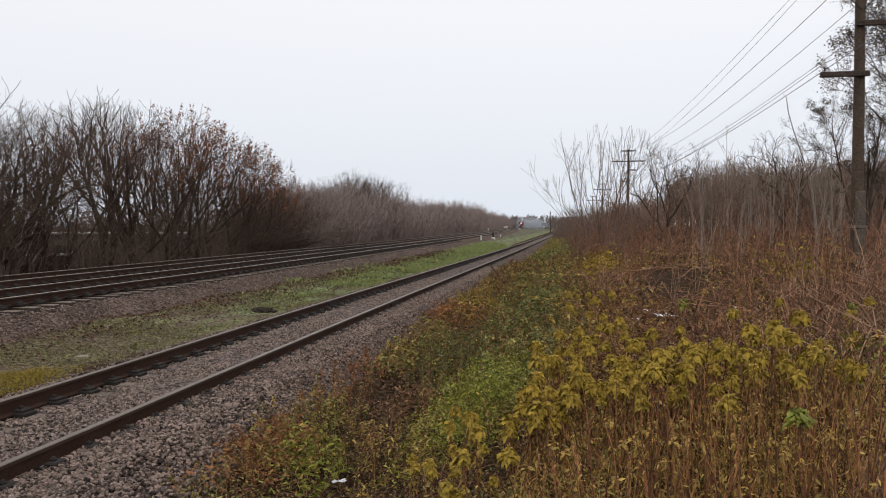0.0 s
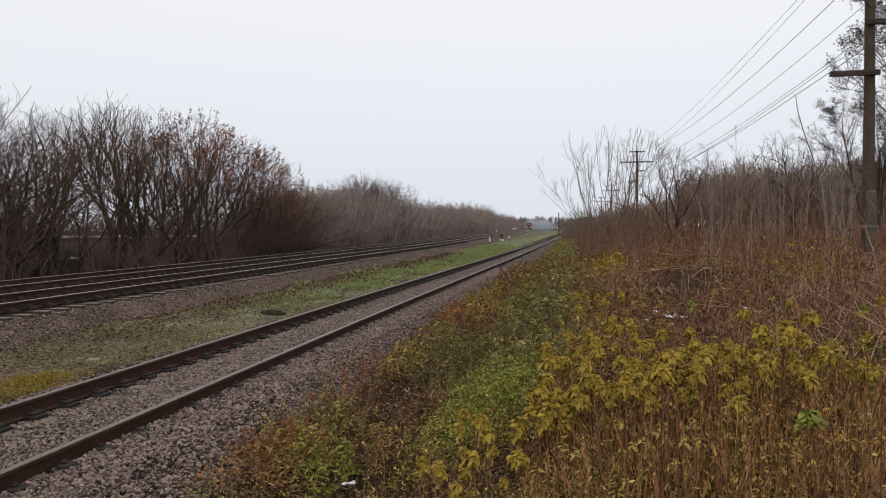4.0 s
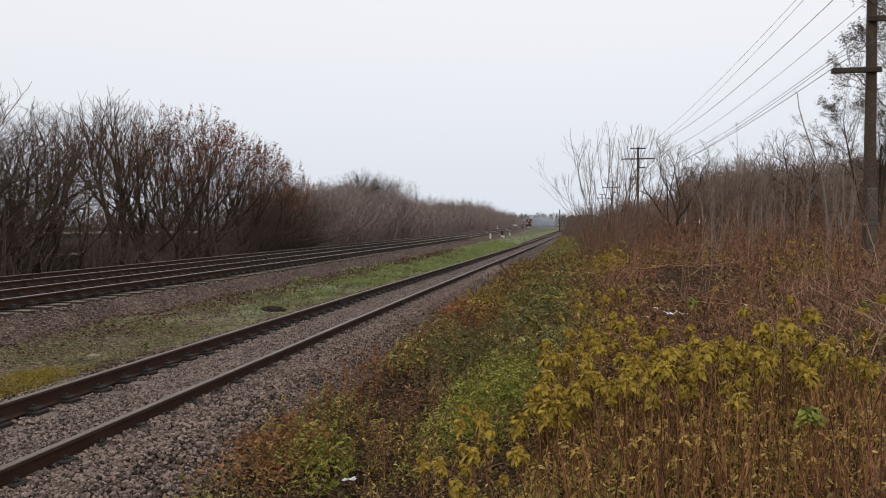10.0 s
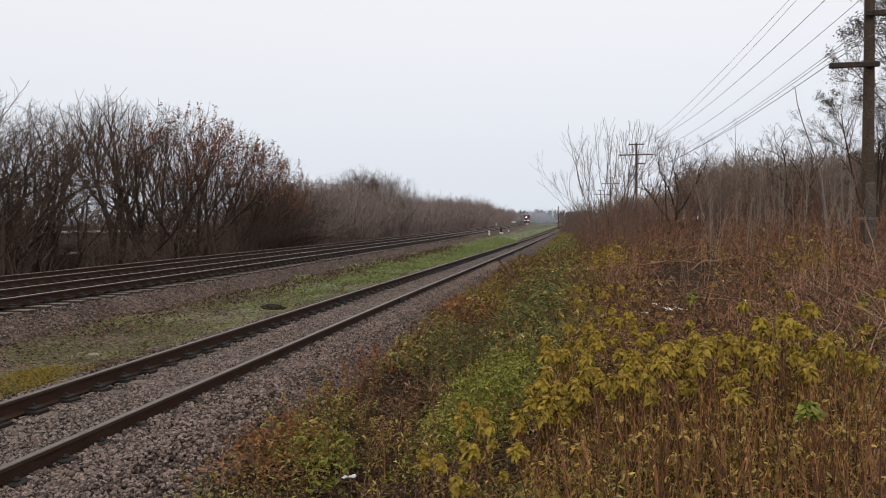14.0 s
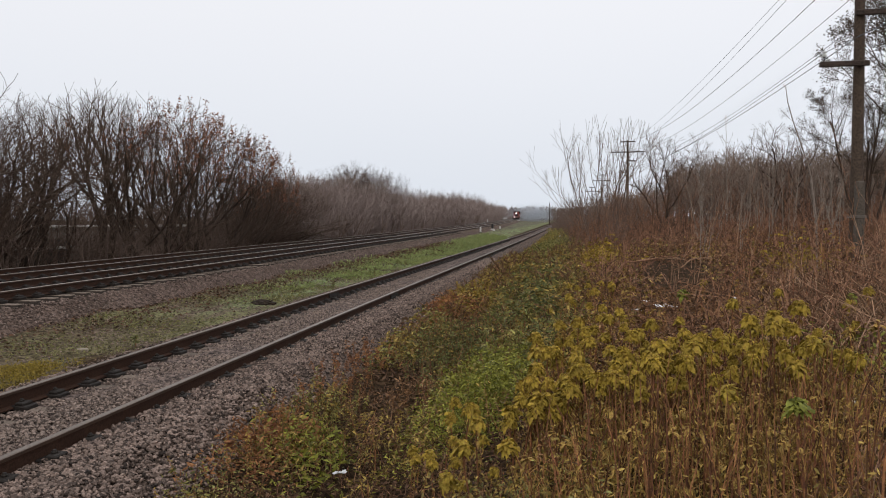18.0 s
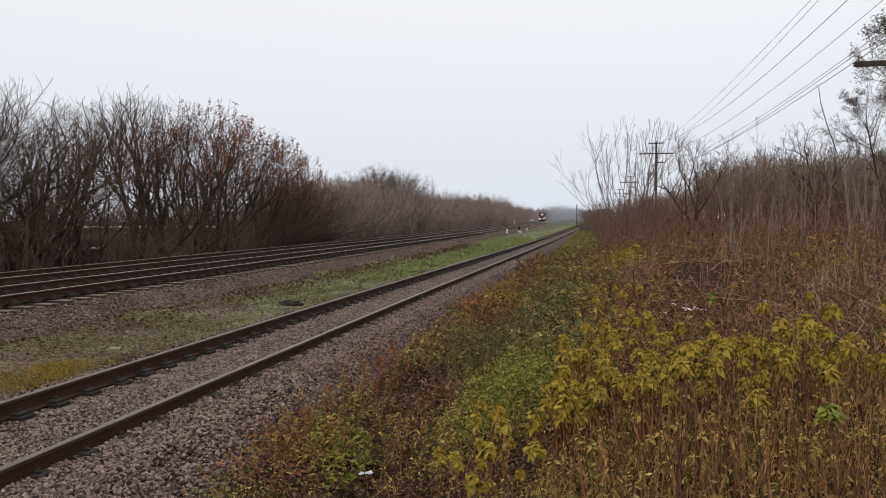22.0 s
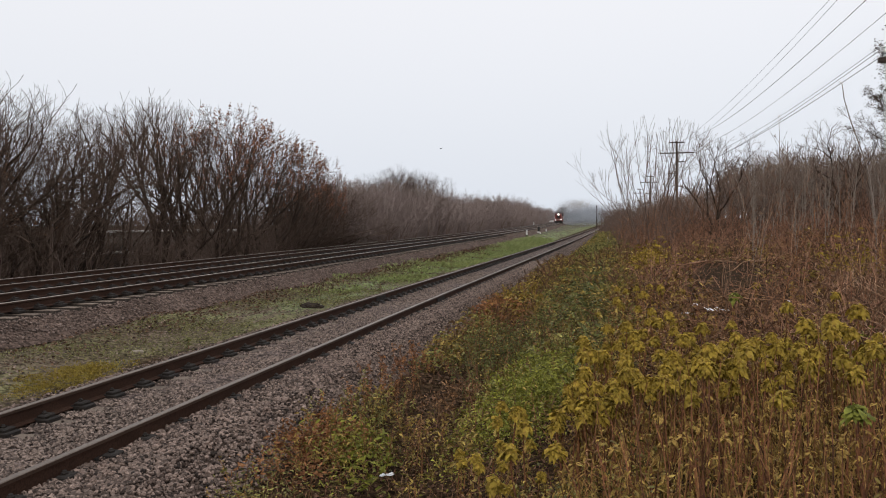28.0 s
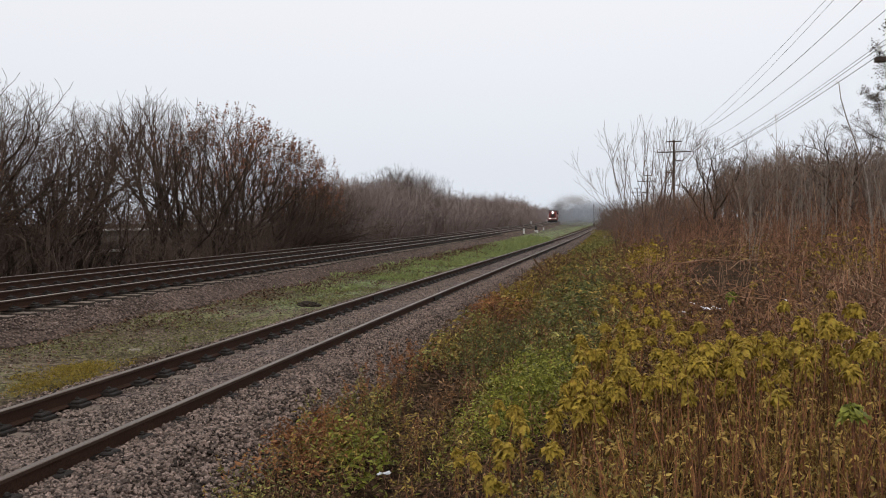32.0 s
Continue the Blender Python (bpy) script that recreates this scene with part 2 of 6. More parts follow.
M_SMOKE = material("dark_exhaust_smoke", (0.3, 0.3, 0.3075), (0.42, 0.417, 0.42), None, 0.3, 1.0, 0, 3, vary=0.2, island=True, spec=0.0, neutral=True)
M_PLUME = material("thinning_grey_smoke", (0.462, 0.4428, 0.4346), (0.55, 0.5238, 0.5088), (0.396, 0.378, 0.371), 0.3, 1.0, 0, 3, vary=0.15, island=True, spec=0.0, neutral=True)
M_HAZE = material("thin_blue_smoke", (0.46, 0.49, 0.53), (0.52, 0.54, 0.58), (0.42, 0.45, 0.49), 0.3, 1.0, 0, 3, vary=0.1, island=True, spec=0.0, neutral=True)
M_ROOF = material("pale_sheet_roof", (0.6, 0.6, 0.6), (0.52, 0.52, 0.52), (0.42, 0.42, 0.415), 1, 0.6, 0.1, 10)
M_WALL = material("grey_block_wall", (0.2, 0.19, 0.18), (0.15, 0.14, 0.132), None, 1.5, 0.95, 0.3, 12)
M_LITTER = material("white_plastic_film", (0.8, 0.81, 0.83), (0.72, 0.73, 0.76), (0.55, 0.55, 0.57), 20, 0.45, 0.2, 60, neutral=True)
# distance haze is put into this greyed, paler twig colour
M_FARWOOD = material("hazed_far_wood", (0.15, 0.135, 0.135), (0.18, 0.162, 0.162), (0.12, 0.105, 0.105), 0.1, 1.0, 0, 1.0, vary=0.25, island=True)


# ---- mesh helpers ----
def np_mesh(name, verts, faces, mats, smooth=False, index=None):
    """A mesh from arrays: verts (n, 3), faces (m, k)."""
    verts, faces = np.asarray(verts, np.float32), np.asarray(faces, np.int32)
    me = bpy.data.meshes.new(name)
    k = faces.shape[1]
    me.vertices.add(len(verts))
    me.vertices.foreach_set("co", verts.ravel())
    me.loops.add(faces.size)
    me.loops.foreach_set("vertex_index", faces.ravel())
    me.polygons.add(len(faces))
    me.polygons.foreach_set("loop_start", np.arange(len(faces), dtype=np.int32) * k)
    for m in (mats if isinstance(mats, (list, tuple)) else [mats]):
        me.materials.append(m)
    if index is not None:
        me.polygons.foreach_set("material_index", np.asarray(index, np.int32))
    me.polygons.foreach_set("use_smooth", np.full(len(faces), smooth))
    me.update(calc_edges=True)
    return me


def tubes(segs, sides=3):
    """Tapered prisms, one for each row (x0, y0, z0, x1, y1, z1, r0, r1)."""
    s = np.asarray(segs, np.float64)
    a, b = s[:, 0:3], s[:, 3:6]
    d = b - a
    d /= np.linalg.norm(d, axis=1, keepdims=True) + 1e-9
    ref = np.where(np.abs(d[:, 2:3]) < 0.9, np.array([[0, 0, 1.0]]), np.array([[1.0, 0, 0]]))
    u = np.cross(d, ref)
    u /= np.linalg.norm(u, axis=1, keepdims=True) + 1e-9
    v = np.cross(d, u)
    rings = []
    for p, r in ((a, s[:, 6:7]), (b, s[:, 7:8])):
        for i in range(sides):
            t = 2 * math.pi * i / sides
            rings.append(p + r * (math.cos(t) * u + math.sin(t) * v))
    V = np.stack(rings, 1).reshape(-1, 3)
    base = np.arange(len(s))[:, None] * 2 * sides
    F = np.stack([np.concatenate([base + i, base + (i + 1) % sides, base + sides + (i + 1) % sides, base + sides + i], 1) for i in range(sides)], 1)
    return V, F.reshape(-1, 4)


def chain(pts, radii, sides=6):
    """One unbroken tapered tube through the points, closed at both ends."""
    pts = [Vector(p) for p in pts]
    V, F = [], []
    for i, (p, r) in enumerate(zip(pts, radii)):
        d = (pts[min(i + 1, len(pts) - 1)] - pts[max(i - 1, 0)]).normalized()
        u = d.orthogonal().normalized() if i == 0 else (u - d * u.dot(d)).normalized()
        v = d.cross(u)
        V += [p + float(r) * (math.cos(2 * math.pi * k / sides) * u + math.sin(2 * math.pi * k / sides) * v) for k in range(sides)]
    for i in range(len(pts) - 1):
        F += [(i * sides + k, i * sides + (k + 1) % sides, (i + 1) * sides + (k + 1) % sides, (i + 1) * sides + k) for k in range(sides)]
    return np.array(V), np.array(F)


def blades(rng, centre, size, aspect=2.0, up=0.3, droop=0.0):
    """Small folded leaves at the centres, each turned at random; up: how far they stand upright."""
    n = len(centre)
    ang = rng.uniform(0, 2 * math.pi, n)
    tilt = rng.normal(up, 0.35, n)
    d = np.stack([np.cos(ang) * np.cos(tilt), np.sin(ang) * np.cos(tilt), np.sin(tilt) - droop], 1)
    d /= np.linalg.norm(d, axis=1, keepdims=True)
    w = np.cross(d, rng.normal(0, 1, (n, 3)))
    w /= np.linalg.norm(w, axis=1, keepdims=True)
    size = np.asarray(size)[:, None] * np.ones((n, 1))
    fold = np.cross(w, d) * size / aspect * rng.uniform(-0.5, 0.5, (n, 1))
    lo, hi = centre, centre + d * size - np.array([0, 0, 0.25]) * size
    mid = lo + d * size * 0.45
    half = w * size / aspect / 2
    V = np.stack([lo, mid + half + fold, hi, mid - half + fold], 1).reshape(-1, 3)
    k = 4 * np.arange(n)[:, None]
    return V, np.concatenate([k + np.array([0, 1, 2]), k + np.array([0, 2, 3])])


def curled(rng, centre, size, aspect=2.0, up=0.3, droop=0.0):
    """Leaves for the near plants: rounded outline, bent over along their length."""
    n = len(centre)
    ang = rng.uniform(0, 2 * math.pi, n)
    tilt = rng.normal(up, 0.4, n)
    d = np.stack([np.cos(ang) * np.cos(tilt), np.sin(ang) * np.cos(tilt), np.sin(tilt) - droop], 1)
    d /= np.linalg.norm(d, axis=1, keepdims=True)
    w = np.cross(d, rng.normal(0, 1, (n, 3)))
    w /= np.linalg.norm(w, axis=1, keepdims=True)
    size = np.asarray(size)[:, None] * np.ones((n, 1))
    bend = np.cross(w, d) * size * rng.uniform(-0.9, 0.9, (n, 1)) - np.array([0, 0, 0.15]) * size
    half = w * size / aspect / 2
    p1, p2 = centre + d * size * 0.35 + bend * 0.1, centre + d * size * 0.72 + bend * 0.5
    V = np.stack([centre, p1 + half, p1 - half, p2 + half * 0.8, p2 - half * 0.8, centre + d * size + bend], 1).reshape(-1, 3)
    k = 6 * np.arange(n)[:, None]
    return V, np.concatenate([k + np.array(f) for f in ((0, 1, 2), (1, 3, 4), (1, 4, 2), (3, 5, 4))])


def part(name, me, parent, label="", at=None):
    ob = new(name, me)
    ob.parent = parent
    if at is not None:
        ob.matrix_basis = at
    if label:
        ob["label"] = label
    return ob


def stuff(name, me, label, category):
    return tagged(new(name, me), label, category, kind="stuff")


def bm_mesh(name, bm, mats):
    me = bpy.data.meshes.new(name)
    bm.to_mesh(me)
    bm.free()
    for m in (mats if isinstance(mats, (list, tuple)) else [mats]):
        me.materials.append(m)
    return me


def add_box(bm, x0, x1, y0, y1, z0, z1, bevel=0.0, mi=0):
    g = bmesh.ops.create_cube(bm, size=1, matrix=Matrix.Translation(((x0 + x1) / 2, (y0 + y1) / 2, (z0 + z1) / 2)) @ Matrix.Diagonal((x1 - x0, y1 - y0, z1 - z0, 1)))
    fs = {f for v in g["verts"] for f in v.link_faces}
    if bevel:
        es = list({e for v in g["verts"] for e in v.link_edges})
        r = bmesh.ops.bevel(bm, geom=es, offset=bevel, segments=1, affect="EDGES", profile=0.7)
        fs = {f for f in fs if f.is_valid} | set(r["faces"])
    for f in fs:
        f.material_index = mi
    return bm


def box(*a, bevel=0.0):
    return add_box(bmesh.new(), *a, bevel=bevel)


def add_rod(bm, p, q, r0, r1=None, sides=10, mi=0):
    p, q = Vector(p), Vector(q)
    g = bmesh.ops.create_cone(bm, cap_ends=True, segments=sides, radius1=r0, radius2=r0 if r1 is None else r1, depth=(q - p).length,
                              matrix=Matrix.Translation((p + q) / 2) @ (q - p).to_track_quat("Z", "Y").to_matrix().to_4x4())
    for f in {f for v in g["verts"] for f in v.link_faces}:
        f.material_index, f.smooth = mi, len(f.verts) == 4
    return bm


def empty(name, m, label, category, group=""):
    ob = new(name)
    ob.matrix_basis = m
    return tagged(ob, label, category, group)


# ---- the lie of the land ----
NEAR = -5.15


def near_x(y):
    """Centre of the single track: straight, then drawing very slowly away from the main line."""
    return NEAR + 0.006 * np.clip(np.asarray(y, float) - 14, 0, None)


def near_z(y):
    """Its rail tops: a shallow dip in the middle distance."""
    return np.interp(np.asarray(y, float), [20, 50, 90, 140, 260], [0, -0.08, -0.16, -0.13, 0])


def main_x(y):
    """Centre of the main line's front track: straight, then bending slowly away."""
    y = np.asarray(y, float)
    return -12.0 - 0.047 * (np.clip(y - 53, 0, 130) ** 2 / 260 + np.clip(y - 183, 0, None))


def main_z(y):
    """Rail tops of the main line: on a low bank that climbs gently."""
    return np.interp(np.asarray(y, float), [10, 30, 60, 100, 160, 300, 520, 900], [0.41, 0.47, 0.56, 0.73, 0.91, 1.16, 1.4, 1.6])


def wave(x, y, k, seed):
    return (np.sin(x * k + seed) * np.cos(y * k * 0.83 + 1.7 * seed) + np.sin(x * k * 2.3 - y * k * 1.9 + seed * 3) * 0.5) / 1.5


def land(x, y):
    """Height of the ground; rail tops of the single track are at 0."""
    x, y = np.asarray(x, float), np.asarray(y, float)
    mx, mz = main_x(y), main_z(y)
    foot = mx + 1.9
    rise = np.clip((-8.4 - x) / np.maximum(-8.4 - foot, 0.1), 0, 1)
    strip = -0.43 + (mz - 0.62 + 0.43) * rise ** 1.3
    left = np.where(x > foot, strip, mz + np.interp(x - mx, [-60, -25, -10.5, -7.4, -6.3, 1.3, 1.9], [-3.2, -2.2, -1.35, -1.0, -0.72, -0.68, -0.62]))
    right = np.clip(-x / 2, 0, 1) * near_z(y) + np.interp(x - np.clip((-x + 1) / 3, 0, 1) * (near_x(y) - NEAR), [-9.0, -7.9, -7.2, -3.7, -3.2, -2.6, -1.8, 0.3, 2.0, 8.0, 20, 60], [-0.42, -0.44, -0.52, -0.72, -0.44, -0.5, -0.62, 0.08, 0.25, 0.95, 1.4, 2.0])
    far = np.clip((y - 25) / 60, 0, 1) * np.clip(x / 6, 0, 1) * 0.5
    z = np.where(x > -8.4, right + far, left)
    rough = np.clip(np.abs(x - NEAR) - 2, 0, 1) * 0.05
    return z + rough * wave(x, y, 1.3, 2) + np.clip((x + 2) / 3, 0, 1) * 0.06 * wave(x, y, 0.9, 5)


def spread(lo, hi, fine0, fine1, step, grow_by):
    """Coordinates with an even step in the middle that widens outwards."""
    mid = list(np.arange(fine0, fine1 + step, step))
    a, s = [], step
    p = fine0
    while p > lo:
        s *= grow_by
        p -= s
        a.append(p)
    b, s, p = [], step, mid[-1]
    while p < hi:
        s *= grow_by
        p += s
        b.append(p)
    return np.array(a[::-1] + mid + b)


def sheet(xs, ys, zf):
    X, Y = np.meshgrid(xs, ys)
    V = np.stack([X, Y, zf(X, Y)], 2).reshape(-1, 3)
    nx, ny = len(xs), len(ys)
    i = (np.arange(ny - 1)[:, None] * nx + np.arange(nx - 1)[None]).ravel()
    return V, np.stack([i, i + 1, i + 1 + nx, i + nx], 1)


def ground_material():
    m = material("leaf_litter_and_moss", (0.048, 0.031, 0.019), (0.07, 0.046, 0.027), (0.022, 0.015, 0.01), 0.8, 0.95, 0.9, 22, spec=0.04, cells=16, cell_vary=0.45)
    n, l = m.node_tree.nodes, m.node_tree.links
    b = n["Principled BSDF"]
    brown = b.inputs["Base Color"].links[0].from_socket
    tc = n.new("ShaderNodeTexCoord")
    sep = n.new("ShaderNodeSeparateXYZ")
    l.new(tc.outputs["Object"], sep.inputs[0])

    def noise_at(scale, lo, hi):
        t = n.new("ShaderNodeTexNoise")
        t.inputs["Scale"].default_value, t.inputs["Detail"].default_value = scale, 7
        l.new(tc.outputs["Object"], t.inputs["Vector"])
        return ramp(t.outputs["Fac"], lo, hi)

    def ruts(lo, hi):
        """A pattern drawn out along the line, as wheels and water leave it."""
        q, t = n.new("ShaderNodeMapping"), n.new("ShaderNodeTexNoise")
        q.inputs["Scale"].default_value = (3.2, 0.4, 1)
        t.inputs["Scale"].default_value, t.inputs["Detail"].default_value = 1.0, 8
        l.new(tc.outputs["Object"], q.inputs["Vector"]), l.new(q.outputs[0], t.inputs["Vector"])
        return ramp(t.outputs["Fac"], lo, hi)

    def ramp(src, lo, hi):
        r = n.new("ShaderNodeMapRange")
        r.inputs["From Min"].default_value, r.inputs["From Max"].default_value = lo, hi
        l.new(src, r.inputs["Value"])
        return r.outputs[0]

    def times(p, q):
        t = n.new("ShaderNodeMath")
        t.operation = "MULTIPLY"
        l.new(p, t.inputs[0]), l.new(q, t.inputs[1])
        return t.outputs[0]

    def most(p, q):
        t = n.new("ShaderNodeMath")
        t.operation = "MAXIMUM"
        l.new(p, t.inputs[0]), l.new(q, t.inputs[1])
        return t.outputs[0]

    def mix(fac, p, color):
        t = n.new("ShaderNodeMix")
        t.data_type = "RGBA"
        l.new(fac, t.inputs[0]), l.new(p, t.inputs[6])
        t.inputs[7].default_value = (*color, 1)
        return t.outputs[2]

    strip = times(ramp(sep.outputs["X"], -7.2, -7.7), ramp(sep.outputs["X"], -24.5, -22.5))
    grey = mix(times(strip, noise_at(0.5, 0.3, 0.55)), brown, (0.145, 0.11, 0.078))
    moss = mix(times(times(strip, ramp(sep.outputs["X"], -10.8, -9.8)), times(noise_at(0.33, 0.34, 0.54), ruts(0.36, 0.55))), grey, (0.176, 0.165, 0.082))
    lush = mix(times(times(times(strip, most(ramp(sep.outputs["X"], -9.6, -8.7), ramp(sep.outputs["Y"], 55, 110))), ramp(sep.outputs["Y"], 13, 27)), times(noise_at(0.6, 0.4, 0.56), ruts(0.33, 0.5))), moss, (0.205, 0.255, 0.125))
    red = mix(times(times(ramp(sep.outputs["X"], -9.9, -10.6), strip), noise_at(0.7, 0.35, 0.6)), lush, (0.13, 0.106, 0.088))
    grit = n.new("ShaderNodeTexVoronoi")
    grit.inputs["Scale"].default_value = 17
    sp, mr, hs = n.new("ShaderNodeSeparateColor"), n.new("ShaderNodeMapRange"), n.new("ShaderNodeHueSaturation")
    mr.inputs["To Min"].default_value, mr.inputs["To Max"].default_value = 0.45, 1.5
    l.new(tc.outputs["Object"], grit.inputs["Vector"]), l.new(grit.outputs["Color"], sp.inputs[0]), l.new(sp.outputs[0], mr.inputs["Value"])
    l.new(mr.outputs[0], hs.inputs["Value"]), l.new(red, hs.inputs["Color"])
    l.new(hs.outputs[0], b.inputs["Base Color"])
    return m


M_GROUND = ground_material()
gx = spread(-2600, 2600, -27, 12, 0.3, 1.16)
gy = spread(-900, 4200, -4, 60, 0.5, 1.07)
ground = tagged(new("ground", np_mesh("ground", *sheet(gx, gy, land), M_GROUND, True)), "uneven trackside ground with leaf litter, moss and grass", "ground", kind="structure")


# ---- ballast beds, rails, sleepers ----
def bed(name, centre_x, centre_z, profile, ys, mat, label):
    """A ballast bed: the cross-section, points (offset, height), carried along the line."""
    offs = np.concatenate([np.linspace(a[0], b[0], max(2, int(abs(b[0] - a[0]) / 0.2)), endpoint=False) for a, b in zip(profile, profile[1:])] + [[profile[-1][0]]])
    hs = np.interp(offs, [p[0] for p in profile], [p[1] for p in profile])
    Y, O = np.meshgrid(ys, offs, indexing="ij")
    H = np.broadcast_to(hs, Y.shape)
    Z = H + centre_z(Y) + 0.015 * wave(O, Y, 4.1, 1) + 0.02 * wave(O, Y, 1.1, 4)
    V = np.stack([O + centre_x(Y), Y, Z], 2).reshape(-1, 3)
    nx = len(offs)
    i = (np.arange(len(ys) - 1)[:, None] * nx + np.arange(nx - 1)[None]).ravel()
    return tagged(new(name, np_mesh(name, V, np.stack([i, i + 1, i + 1 + nx, i + nx], 1), mat, True)), label, "ballast", kind="structure")


line_y = spread(-12, 900, 0, 60, 0.4, 1.05)
near_y = line_y[line_y < 420]
bed("ballast_single_track", near_x, near_z, [(-2.2, -0.62), (-1.55, -0.2), (-0.9, -0.205), (0.74, -0.205), (0.84, -0.15), (1.5, -0.155), (2.0, -0.42), (2.5, -0.85)], near_y, M_BALLAST, "grey crushed stone ballast of the single track")
bed("ballast_infill", near_x, near_z, [(-0.71, -0.205), (-0.38, -0.2), (-0.2, -0.172), (0.3, -0.165), (0.7, -0.18)], near_y, M_BALLAST_IN, "brownish worn ballast between the rails")
bed("ballast_main_line", main_x, main_z, [(-7.6, -0.98), (-5.9, -0.3), (-2.6, -0.32), (-2.0, -0.28), (-1.4, -0.29), (1.0, -0.29), (1.4, -0.295), (2.0, -0.66)], line_y, M_BALLAST_MAIN, "grey ballast bed of the double main line")

RAIL = [(-0.075, -0.18), (0.075, -0.18), (0.075, -0.168), (0.012, -0.15), (0.009, -0.045), (0.036, -0.034), (0.0365, -0.006), (0.028, 0.0), (-0.028, 0.0), (-0.0365, -0.006), (-0.036, -0.034), (-0.009, -0.045), (-0.012, -0.15), (-0.075, -0.168)]


def rail_mesh(xf, zf, ys, head=M_HEAD):
    """The rail's section carried along the line; the running face is polished."""
    n = len(RAIL)
    V = np.concatenate([np.stack([xf(ys) + ox, ys, zf(ys) + oz], 1)[:, None] for ox, oz in RAIL], 1).reshape(-1, 3)
    base = (np.arange(len(ys) - 1) * n)[:, None]
    F = np.concatenate([np.stack([base[:, 0] + i, base[:, 0] + n + i, base[:, 0] + n + (i + 1) % n, base[:, 0] + (i + 1) % n], 1) for i in range(n)])
    idx = np.repeat([1 if i in (6, 7, 8) else 2 if i in (5, 9) else 0 for i in range(n)], len(ys) - 1)
    return np_mesh("rail", V, F, [M_RAIL, head, M_RAIL_SIDE], False, idx)


def sleeper_mesh():
    bm = box(-1.35, 1.35, -0.1, 0.1, -0.39, -0.175, bevel=0.012)
    for v in bm.verts:
        if v.co.z > -0.2 and abs(v.co.x) < 0.4:
            v.co.z -= 0.02
        if v.co.z > -0.2 and abs(v.co.x) > 1.2:
            v.co.z -= 0.03
    bm.normal_update()
    # upright faces take the colour with shade in it
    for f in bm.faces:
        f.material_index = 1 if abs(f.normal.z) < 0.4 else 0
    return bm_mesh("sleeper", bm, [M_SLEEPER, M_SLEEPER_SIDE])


def fastening_mesh():
    bm = bmesh.new()
    for s in (-1, 1):
        add_box(bm, s * 0.12 - 0.055, s * 0.12 + 0.055, -0.08, 0.08, -0.18, -0.115, 0.012)
        add_rod(bm, (s * 0.1, 0, -0.18), (s * 0.1, 0, -0.085), 0.017, sides=6)
        add_rod(bm, (s * 0.1, 0, -0.115), (s * 0.1, 0, -0.1), 0.028, sides=6)
    add_box(bm, -0.22, 0.22, -0.1, 0.1, -0.21, -0.15, 0.01)
    return bm_mesh("fastening", bm, M_CHAIR)


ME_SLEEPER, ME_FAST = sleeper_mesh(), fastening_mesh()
ME_FISH = bm_mesh("fishplate", add_box(add_box(bmesh.new(), 0.012, 0.036, -0.4, 0.4, -0.145, -0.05, 0.004), -0.036, -0.012, -0.4, 0.4, -0.145, -0.05, 0.004), M_CHAIR)


def track(name, xf, zf, ys, y0, count, last, label, sink=0.0, buried=False):
    """A track: two rails, single sleepers with fastenings where they can be told apart, the rest joined."""
    top = empty(name, pose(0, 0, 0), label, "railway track", "railway tracks")
    for s in (-0.796, 0.796):
        part("rail", rail_mesh(lambda y: xf(y) + s, zf, ys, M_HEAD if buried else M_HEAD_MAIN), top, "rusty steel rail with a polished running head")
    step = 0.545
    rng = random.Random(count)
    for i in range(count):
        y = y0 + i * step
        low = sink + (0.035 * min(max((y - 14) / 20, 0), 1) if buried else 0)
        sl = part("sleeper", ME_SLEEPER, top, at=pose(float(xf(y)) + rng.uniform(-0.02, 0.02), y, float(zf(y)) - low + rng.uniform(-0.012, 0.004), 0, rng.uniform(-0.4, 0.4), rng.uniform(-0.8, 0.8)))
        for s in (-0.796, 0.796):
            part("fastening", ME_FAST, sl, at=pose(s, 0, 0.004 + low))
    y = np.arange(y0 + count * step, last, step)
    b = np.array([(sx, sy, sz) for sz in (-0.37, -0.185 - (0.04 if buried else 0)) for sy in (-0.11, 0.11) for sx in (-1.35, 1.35)])
    V = (b[None] + np.stack([xf(y), y, zf(y)], 1)[:, None]).reshape(-1, 3)
    q = np.array([(0, 1, 5, 4), (2, 6, 7, 3), (0, 4, 6, 2), (1, 3, 7, 5), (4, 5, 7, 6)])
    rest = part("sleeper_row", np_mesh("sleeper_row", V, (q[None] + 8 * np.arange(len(y))[:, None, None]).reshape(-1, 4), M_SLEEPER), top)
    tagged(rest, kind="stuff")
    return top


single = track("railway_track", near_x, near_z, near_y, 1.2, 130, 300, "single railway track with rusty rails on half-buried concrete sleepers", -0.016, True)
for y in (18.4, 43.4):
    for s in (-0.796, 0.796):
        part("fishplate", ME_FISH, single, "bolted rail joint", at=pose(float(near_x(y)) + s, y, float(near_z(y))))
track("railway_track", main_x, main_z, line_y, 6.0, 130, 520, "front track of the main line on weathered concrete sleepers", 0.008)
track("railway_track", lambda y: main_x(y) - 4.1, lambda y: main_z(y) - 0.07, line_y, 12.0, 100, 520, "rear track of the main line below the tree row")


